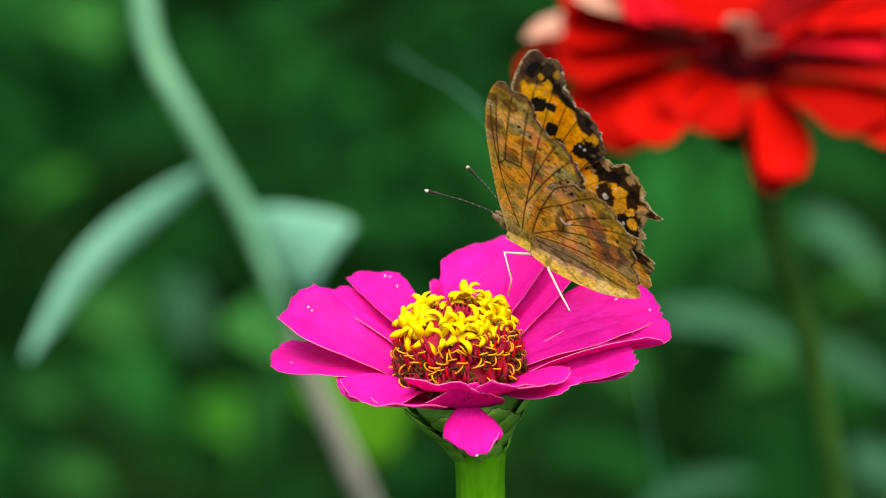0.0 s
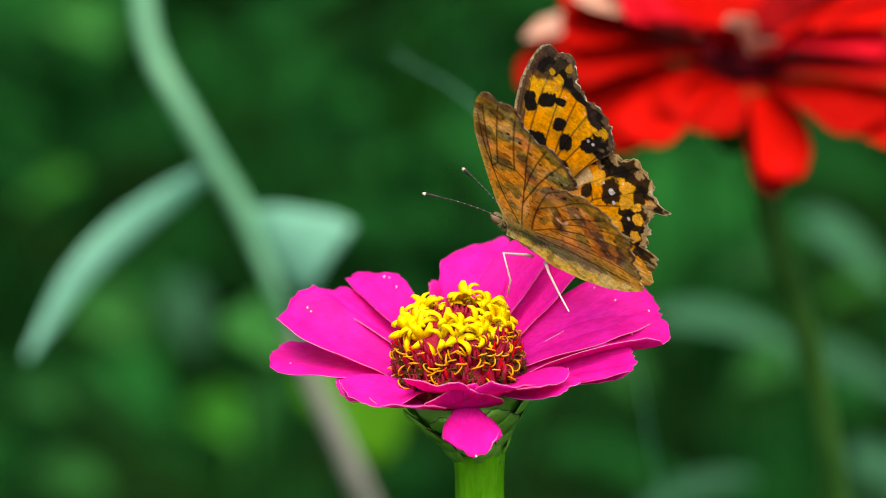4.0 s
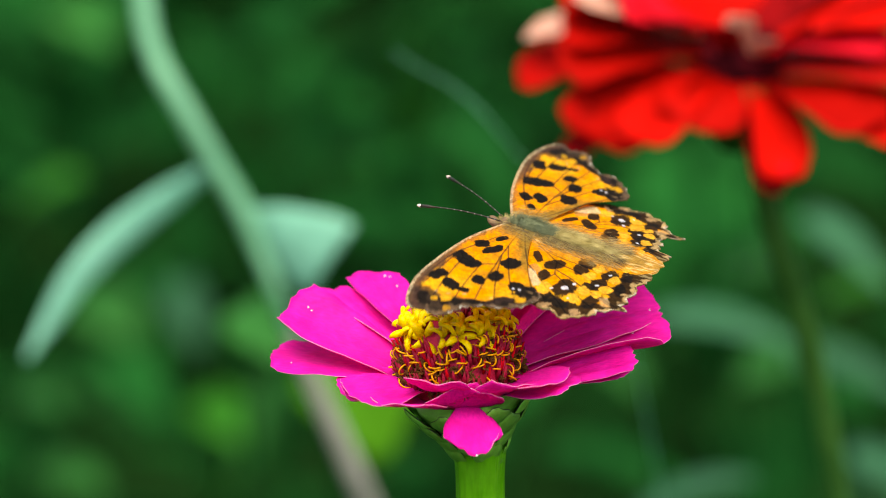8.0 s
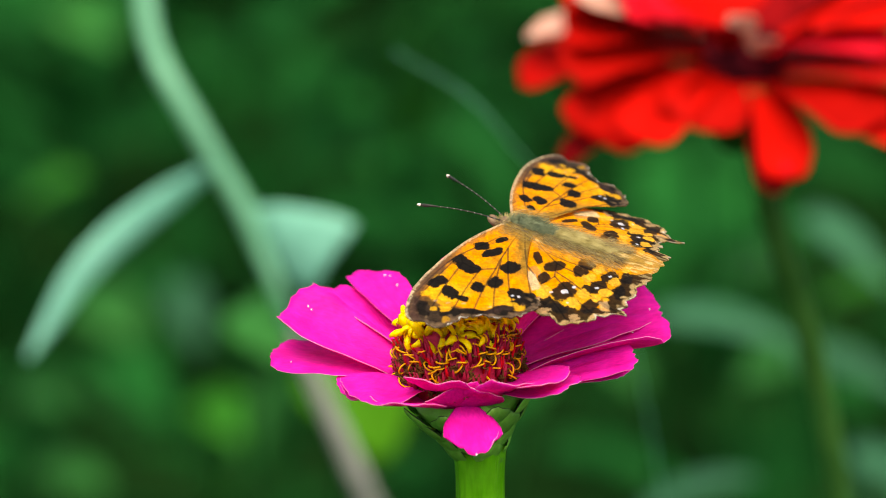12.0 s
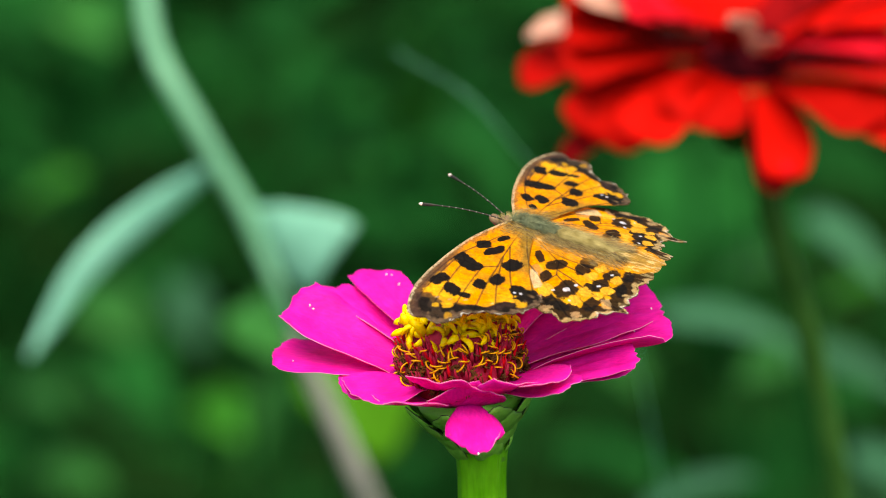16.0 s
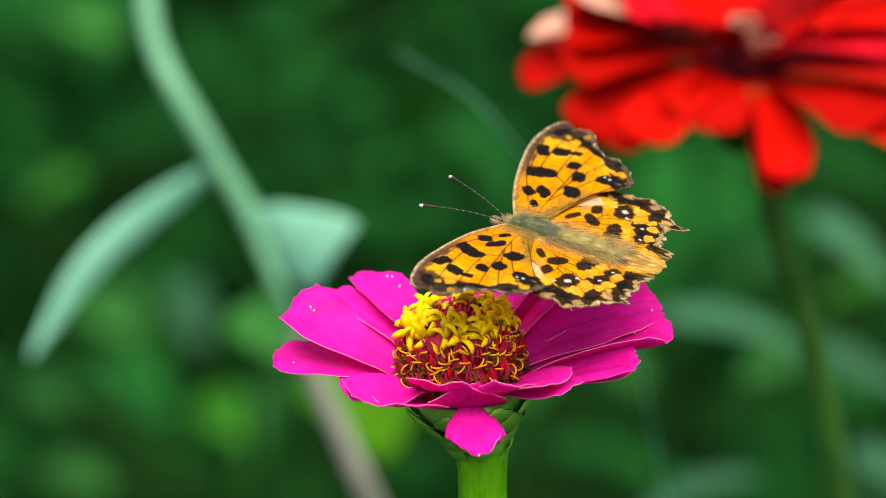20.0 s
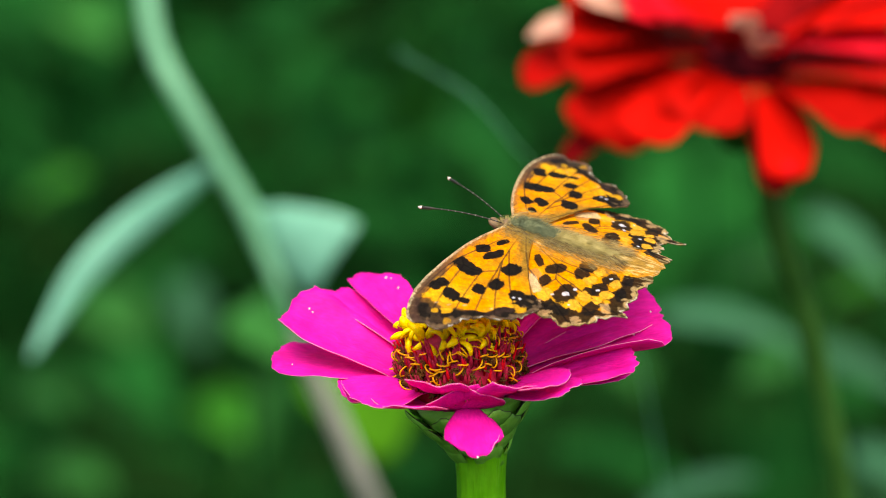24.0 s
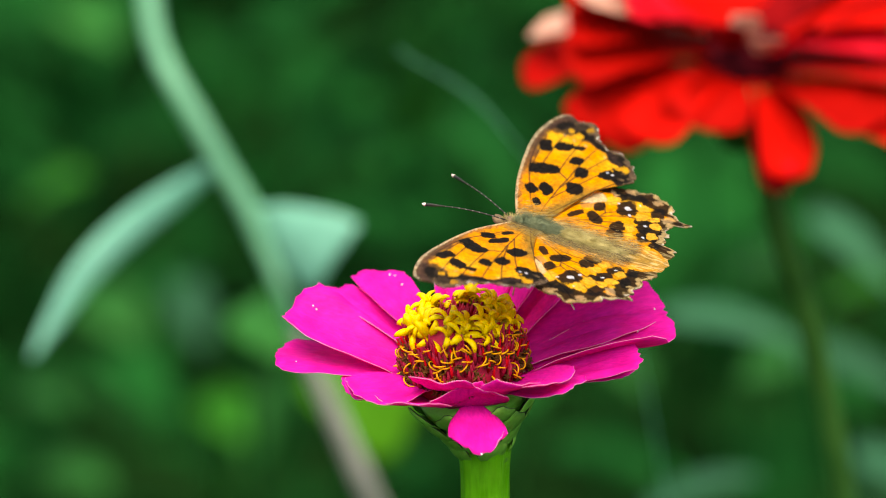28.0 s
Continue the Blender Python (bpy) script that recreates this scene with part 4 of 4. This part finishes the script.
def wing(name, hind, side, parent, label):
    """One wing, side +1 or -1 of the body: a thin curved blade with a pattern on each face."""
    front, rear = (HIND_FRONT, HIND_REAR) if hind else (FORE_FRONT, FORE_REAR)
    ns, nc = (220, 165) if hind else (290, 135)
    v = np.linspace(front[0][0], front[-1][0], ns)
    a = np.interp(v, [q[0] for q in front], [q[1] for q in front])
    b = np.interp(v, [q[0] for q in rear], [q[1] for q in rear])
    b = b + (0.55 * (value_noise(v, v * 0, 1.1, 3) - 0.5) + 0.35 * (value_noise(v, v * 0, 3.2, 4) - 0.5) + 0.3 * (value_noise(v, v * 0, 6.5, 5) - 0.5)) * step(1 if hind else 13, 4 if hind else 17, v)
    if hind and side > 0:
        # this wing has lost its tail and is less deeply cut
        b = np.where((v > 4.4) & (v < 14.5), np.minimum(b, -20.2 + 0.03 * np.maximum(0, v - 8) ** 3 * 0.6 + 0.5 * np.abs(np.sin(v * 1.3))), b)
        b = np.maximum(b, -20.9)
    k = np.linspace(0, 1, nc)[None, :]
    U, V = b[:, None] + (a - b)[:, None] * k, np.repeat(v[:, None], nc, 1)
    R = np.repeat(b[:, None], nc, 1)
    # ragged outer edge: small scallops bitten towards the root
    cu, cv = (-6.0, 5.0) if hind else (3.0, 10.0)
    angle, reach = np.arctan2(U - cu, V - cv), np.hypot(U - cu, V - cv)
    outer = np.minimum(U - R, front[-1][0] - V)
    bite = (0.45 * np.abs(np.sin(angle * (13 if hind else 12))) + 0.9 * (value_noise(angle, angle * 0, 14, 6) - 0.4) + 0.6 * (value_noise(angle, angle * 0, 34, 7) - 0.4)) * (1 - step(0.2, 2.4, outer)) * (step(2, 4, V) if hind else step(14, 17, V) * (1 - step(5.5, 7.0, U)))
    ragged_u, ragged_v = U - 0.75 * bite * (U - cu) / reach, V - 0.75 * bite * (V - cv) / reach
    lift = -0.0018 * (V - 4) ** 2 * (1 if not hind else 1.6) + 0.10 * np.sin(U * 1.1) * step(2, 8, V) + 0.12 * (value_noise(U, V, 0.3, 8) - 0.5)
    streak = value_noise(U * 0.8, V * 0.8 + U * 0.3, 2.2, 83)
    dust = (1 + 0.30 * (streak - 0.5) + 0.30 * (value_noise(U, V, 3.1, 81) - 0.5) + 0.25 * (value_noise(U, V, 6.0, 82) - 0.5))[..., None]
    top = dust * (fore_upper(U, V, R) if not hind else hind_upper(U, V, R))
    low = dust * under(U, V, R, hind)
    n = ns * nc
    thick = 0.09
    # the inner fold hangs down beside the body
    Y = np.where(V < 0, V * 0.45, V) - HINGE
    lift = lift - np.where(V < 0, -V * 0.88, 0)
    Y = Y + ragged_v - V
    if not hind:
        Y = Y - 0.09 * np.maximum(0, V - 14)
    upper_v = np.stack([ragged_u, side * Y, lift + thick], 2).reshape(-1, 3) * MM
    lower_v = np.stack([ragged_u, side * Y, lift - thick], 2).reshape(-1, 3) * MM
    i, j = (q.ravel() for q in np.meshgrid(np.arange(ns - 1), np.arange(nc - 1), indexing="ij"))
    sheet = np.stack([i * nc + j, (i + 1) * nc + j, (i + 1) * nc + j + 1, i * nc + j + 1], 1)
    faces = (sheet if side < 0 else sheet[:, ::-1]).tolist() + (n + (sheet[:, ::-1] if side < 0 else sheet)).tolist()
    rim = [j for j in range(nc)] + [i * nc + nc - 1 for i in range(1, ns)] + [(ns - 1) * nc + j for j in range(nc - 2, -1, -1)] + [i * nc for i in range(ns - 2, 0, -1)]
    for p, q in zip(rim, rim[1:] + rim[:1]):
        faces.append((p, q, n + q, n + p))
    ob = solid(name, np.concatenate([upper_v, lower_v]).tolist(), faces, UPPER, parent, label)
    colours = np.ones((2 * n, 4))
    colours[:n, :3], colours[n:, :3] = top.reshape(-1, 3), low.reshape(-1, 3)
    ob.data.color_attributes.new("pattern", "FLOAT_COLOR", "POINT").data.foreach_set("color", colours.ravel())
    # what shows when light passes: both faces together
    passed = np.ones((2 * n, 4))
    passed[:n, :3] = passed[n:, :3] = np.clip(top.reshape(-1, 3) ** 0.55 * low.reshape(-1, 3) ** 0.35, 0, 1)
    ob.data.color_attributes.new("passed", "FLOAT_COLOR", "POINT").data.foreach_set("color", passed.ravel())
    return ob


def fringe(ob, hind, side, count, seed):
    """Silky hairs lying on the root of a wing."""
    r = random.Random(seed)
    hairs = []
    for _ in range(count):
        u, v = (r.uniform(-15, -2.0), abs(r.gauss(0, 1.5)) + 0.5) if hind else (r.uniform(-1.0, 4.5), abs(r.gauss(0, 1.6)) + 0.8)
        q = Vector((u, side * (v - HINGE), 0.05 + r.uniform(0, 0.25))) * MM
        d = Vector((-1, side * r.uniform(0.0, 0.7), r.uniform(-0.02, 0.16))).normalized() * r.uniform(1.0, 2.2) * MM
        a, b = Vector((0, 0.022, 0)) * MM, Vector((0, 0, 0.022)) * MM
        hairs.append(([q + a, q - a + b, q - a - b, q + d], [(0, 1, 3), (1, 2, 3), (2, 0, 3)]))
    cut = len(hairs) * 2 // 3
    solid("dark_fringe", *joined(hairs[cut:]), BROWN, ob, "dark brown hairs")
    return solid("root_fringe", *joined(hairs[:cut]), GOLDFUR, ob, "silky golden-brown hairs")


BODY_EARLY = (-10.04, -15.0, 144.88)
BODY_LATE = (-12.67, -10.91, 156.83)
PERCH = Vector((0.0135, 0.0008, 0.5528))
butterfly = thing("butterfly", PERCH, "orange butterfly with black spots and ragged wings on a zinnia", "butterfly")
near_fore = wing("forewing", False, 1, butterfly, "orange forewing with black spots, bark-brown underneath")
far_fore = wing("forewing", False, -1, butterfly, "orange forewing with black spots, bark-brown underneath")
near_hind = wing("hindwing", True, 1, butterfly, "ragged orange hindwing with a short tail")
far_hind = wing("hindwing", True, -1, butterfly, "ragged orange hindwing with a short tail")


for blade, hind, side in ((near_fore, False, 1), (far_fore, False, -1), (near_hind, True, 1), (far_hind, True, -1)):
    fringe(blade, hind, side, 1100 if hind else 260, 5 + side)


def rod(points, radii, seg=14):
    return tube([Vector(q) * MM for q in points], [r * MM for r in radii], seg)


def furry(piece, length, lean, count, seed):
    """Short hairs rooted on a smooth piece, leaning backwards."""
    r = random.Random(seed)
    v, f = piece
    centre = sum((Vector(q) for q in v), Vector()) / len(v)
    hairs = []
    for _ in range(count):
        t = f[r.randrange(len(f) - 2)]
        q = Vector(v[t[0]]).lerp(Vector(v[t[1]]), r.random()).lerp(Vector(v[t[3]]).lerp(Vector(v[t[2]]), r.random()), r.random())
        d = (q - centre)
        d.x *= 0.2
        d = d.normalized() + Vector((lean, r.uniform(-0.4, 0.4), r.uniform(-0.2, 0.4)))
        d = d.normalized() * length * r.uniform(0.6, 1.3) * MM
        side = d.orthogonal().normalized() * 0.03 * MM
        other = d.cross(side).normalized() * 0.03 * MM
        k = [q + side, q - side * 0.5 + other, q - side * 0.5 - other, q + d]
        hairs.append((k, [(0, 1, 3), (1, 2, 3), (2, 0, 3)]))
    return joined(hairs)


thorax = rod([(-4.2, 0, -0.4), (-3.4, 0, -0.2), (-2, 0, 0.1), (0, 0, 0.3), (2, 0, 0.1), (3.2, 0, -0.3), (3.9, 0, -0.6)], [0.5, 1.0, 1.25, 1.32, 1.25, 1.0, 0.5], 20)
solid("thorax", *thorax, FUR, butterfly, "furry olive-grey thorax")
solid("thorax_fur", *furry(thorax, 1.0, -0.8, 3000, 1), FUR, butterfly)
abdomen = rod([(-3.4, 0, -0.3), (-4.5, 0, -0.2), (-7, 0, 0.0), (-10, 0, -0.1), (-13, 0, -0.3), (-14.6, 0, -0.5), (-15.2, 0, -0.6)], [0.9, 1.2, 1.3, 1.15, 0.85, 0.45, 0.12], 18)
solid("abdomen", *abdomen, TAN, butterfly, "tan furry abdomen")
# the inner margins of the hindwings wrap the body from below
keel = rod([(4.4, 0, -1.1), (3.2, 0, -1.3), (1.0, 0, -1.5), (-3, 0, -1.6), (-7, 0, -1.5), (-11, 0, -1.1), (-15, 0, -0.8), (-18, 0, -0.7), (-19.5, 0, -0.5)], [0.4, 1.1, 1.7, 2.0, 1.95, 1.6, 1.0, 0.5, 0.15], 18)
keel = [Vector((q[0], q[1] * 0.58, q[2])) for q in keel[0]], keel[1]
solid("belly", *keel, FOLD, butterfly, "pale tan striated underside wrapping the body")
solid("abdomen_fur", *furry(abdomen, 1.2, -1.6, 3000, 2), TAN, butterfly)
head = rod([(3.4, 0, -0.8), (3.9, 0, -0.6), (4.6, 0, -0.5), (5.2, 0, -0.6), (5.6, 0, -0.8)], [0.5, 1.0, 1.15, 0.9, 0.3], 16)
solid("head", *head, BROWN, butterfly, "small brown head")
solid("head_fur", *furry(head, 0.7, 0.4, 400, 3), TAN, butterfly)
for s in (1, -1):
    eye = rod([(4.3, s * 0.6, -0.6), (4.35, s * 0.85, -0.6), (4.4, s * 1.15, -0.6), (4.42, s * 1.3, -0.6)], [0.5, 0.62, 0.45, 0.12], 12)
    solid("eye", *eye, INK, butterfly, "dark brown eye")
    solid("palp", *rod([(5.2, s * 0.3, -0.9), (6.0, s * 0.4, -0.8), (6.9, s * 0.45, -0.4), (7.3, s * 0.45, -0.2)], [0.42, 0.55, 0.42, 0.1], 8), BROWN, butterfly)
    base, tip = Vector((4.9, s * 0.5, 0.1)), Vector((16.7, 4.5 if s > 0 else -5.75, 1.0 if s > 0 else 0.75))
    pts = [base.lerp(tip, k / 12) + Vector((0, 0, 0.5 * math.sin(math.pi * k / 12))) for k in range(13)]
    shaft = solid("antenna", *rod(pts, [0.085] * 10 + [0.13, 0.24, 0.22], 8), INK, butterfly, "thin dark antenna with pale tip")
    for k in range(1, 10):
        a, b = pts[k], pts[k].lerp(pts[k + 1], 0.15)
        solid("antenna_band", *rod([a, b], [0.09, 0.09], 8), BAND, shaft)
    solid("antenna_tip", *rod([pts[-1], pts[-1] + (tip - base).normalized() * 0.3, pts[-1] + (tip - base).normalized() * 0.55], [0.27, 0.22, 0.06], 8), LEG, shaft)

LATE = Matrix.Translation(PERCH) @ pose(0, 0, 0, *BODY_LATE)
EARLY = Matrix.Translation(PERCH) @ pose(0, 0, 0, *BODY_EARLY)
legs = []
for points in (((21.4, -1.6, 0.634), (19.8, -1.2, 0.632), (14.5, -0.8, 0.629), (16.2, -7.2, 0.630), (15.4, -11.2, 0.633)),
               ((24.4, -3.0, 0.635), (24.8, -4.0, 0.632), (25.2, -5.3, 0.630), (27.8, -10.6, 0.627), (30.0, -14.6, 0.6235))):
    local = [(LATE.inverted() @ spot(*q)) / MM for q in points]
    legs.append(solid("leg", *rod(local, [0.28, 0.26, 0.2, 0.16, 0.11], 8), LEG, butterfly, "thin pale pinkish leg"))


# ---- what moves ----
def motions():
    sway = ((0, -0.01, 0), (0.5, 0.11, 0), (1, -0.11, -0.06), (1.5, -0.16, -0.14), (2, -0.17, 0), (2.5, -0.13, -0.09), (3, -0.09, -0.11), (3.5, -0.08, -0.11),
            (5.5, -0.15, -0.11), (6, 0.04, -0.11), (6.5, 0.16, -0.09), (7, -0.19, -0.22), (7.5, -0.22, -0.12), (8, -0.02, 0), (8.5, 0.07, -0.03), (9, -0.38, -0.04),
            (9.5, -0.28, -0.05), (10.5, -0.22, -0.02), (11.5, -0.39, -0.02), (12, -0.26, 0.02), (12.5, -0.43, 0.01), (14.5, -0.16, 0.10), (15.5, 0.06, 0.16),
            (16.5, -0.23, 0.01), (17.5, -0.17, -0.03), (19, -0.13, -0.08), (20, -0.20, -0.15), (20.5, -0.32, -0.26))
    sway += ((21, -0.37, -0.34), (21.5, -0.29, -0.41), (23.5, -0.48, -0.47),
             (24.5, -0.50, -0.42), (25, -0.99, -0.51), (25.5, -0.77, -0.41), (26, -0.59, -0.40), (26.5, -0.44, -0.27), (27, -0.60, -0.29), (27.5, -0.27, -0.15), (28, -0.05, -0.02))
    walk(zinnia, [(t, pose(HEAD.x + x * MM, HEAD.y, z * MM)) for t, x, z in sway])
    rows = []
    for t, x, z in sway:
        turn = BODY_EARLY if t < 4 else BODY_LATE
        rows.append((t, pose(PERCH.x + x * MM, PERCH.y, PERCH.z + z * MM, *turn)))
    walk(butterfly, rows)
    stay = LATE.inverted() @ LATE
    turned = EARLY.inverted() @ LATE
    for leg in legs:
        walk(leg, [(0, turned), (3.5, turned), (5.5, stay), (28, stay)])
    beat = ((0, 77.5), (0.1, 73), (0.2, 69.5), (0.3, 65), (0.4, 58), (0.5, 46.5), (0.6, 34), (0.7, 19.5), (0.8, 3.5), (0.9, -7), (1, -8.5), (1.1, -5.5), (1.2, -1.5),
            (1.3, 5), (1.4, 12.5), (1.5, 24), (1.6, 37), (1.7, 51), (1.8, 65), (1.9, 75), (2, 86), (2.1, 86.5), (2.3, 75.5), (2.4, 74.5), (2.5, 71.5), (2.6, 65), (2.7, 56.5), (2.8, 47.5),
            (2.9, 44), (3, 44.5), (3.1, 51), (3.2, 57), (3.3, 61), (3.5, 61))
    beat += ((4.1, 70), (4.8, 40), (5.5, 52.5), (5.6, 65), (5.7, 70), (5.8, 69.5), (5.9, 68), (6, 62.5), (6.1, 53.5), (6.2, 42), (6.3, 29.5), (6.4, 18),
             (6.5, 5), (6.6, -1), (6.7, 1.5), (6.8, 6), (6.9, 11), (7, 22), (7.1, 33), (7.2, 40.5), (7.3, 45.5), (7.4, 45.5), (7.5, 42), (7.6, 38), (7.7, 30), (7.8, 20), (7.9, 6),
             (8, -3), (8.1, -7.5), (8.2, -7), (8.3, -4.5), (8.4, 1), (8.6, 11), (8.8, 13.5), (9, 0.5), (9.1, -3), (9.2, -6), (9.35, -4))
    beat += ((9.5, -0.5), (9.6, 4), (9.7, 8), (9.85, 6), (10, 3), (10.2, -6.5), (10.5, -7), (10.7, -1), (11, -2), (11.2, -7), (11.5, -8.5), (11.7, -5), (12, -8.5), (12.5, -4), (13.5, -8), (14.5, -11), (15, -6.5), (15.5, -10.5), (16, -7), (16.5, -10.5), (17, -10),
             (17.5, -9.5), (18, -12), (18.5, -8), (19, -12), (19.2, -11), (19.4, -8.5), (19.6, -7.5), (19.7, -5.5), (19.8, -3), (19.9, 1), (20, 4.5), (20.1, 6), (20.2, 5), (20.3, 0.5), (20.4, -5.5),
             (20.6, -5.5), (20.8, 1), (21, 6), (21.2, -2), (21.5, -4.5), (22.5, -6), (23.5, -2.5), (23.7, -10.5), (24, -8), (24.2, -4), (24.5, -3.5), (24.7, -6), (25, -5), (25.2, -4))
    beat += ((25.4, -5.5), (25.5, -6), (25.6, -1), (25.7, 2), (25.8, -3), (26, -9), (26.2, -8), (26.3, -4.5), (26.4, 0), (26.5, 6.5), (26.6, 22), (26.7, 42), (26.8, 48.5), (26.9, 50), (27, 44), (27.1, 33), (27.2, 16), (27.3, 2.5),
             (27.4, -4.5), (27.5, -5.5), (27.7, -4.5), (27.8, -1.5), (27.9, 2.5), (28, 7))
    for blade, side, behind in ((near_fore, 1, 0), (far_fore, -1, 0), (near_hind, 1, 1), (far_hind, -1, 1)):
        rows = []
        for t, a in beat:
            more = np.interp(t, (0, 0.4, 0.6, 0.9, 1.3, 1.5, 1.7, 2.3, 3.5, 5.5, 6, 6.2, 6.4, 7, 7.3, 7.6, 7.8, 8.4, 14, 15, 19.5, 20, 26.2, 26.5, 26.7, 27, 27.2, 28), (4, 3, 1, 3, 3, 1, 3, 4, 4, 6, 10, 4, 1, 0, -4, -3, 1, 3, 2.5, 1.5, 1.5, 3, 3.5, 0, -3, -3, 2, 3))
            b = a + (1.5 + 3.0 * step(25, 45, a) + 0.5 * step(45, 60, a) + 4.0 * step(78, 86, a) if side > 0 else more + 3.5 * step(72, 80, a) - 4.5 * step(80, 86, a)) - (6.5 if side > 0 else 4.0) * behind * (1 - 0.6 * step(60, 84, a))
            root = np.interp(a, (-12, 0, 40, 70, 84), (0.4, 0.4, 0.6, 0.7, -0.9 if side > 0 else 0.2)) - 0.2 * behind
            sweep = 4.5 * step(35, 65, a) * (1 - step(78, 86, a)) if side > 0 and not behind else 0
            rows.append((t, pose(0, side * HINGE * MM, root * MM, side * b) @ pose(0, 0, 0, 0, 0, side * sweep)))
        walk(blade, rows)


motions()
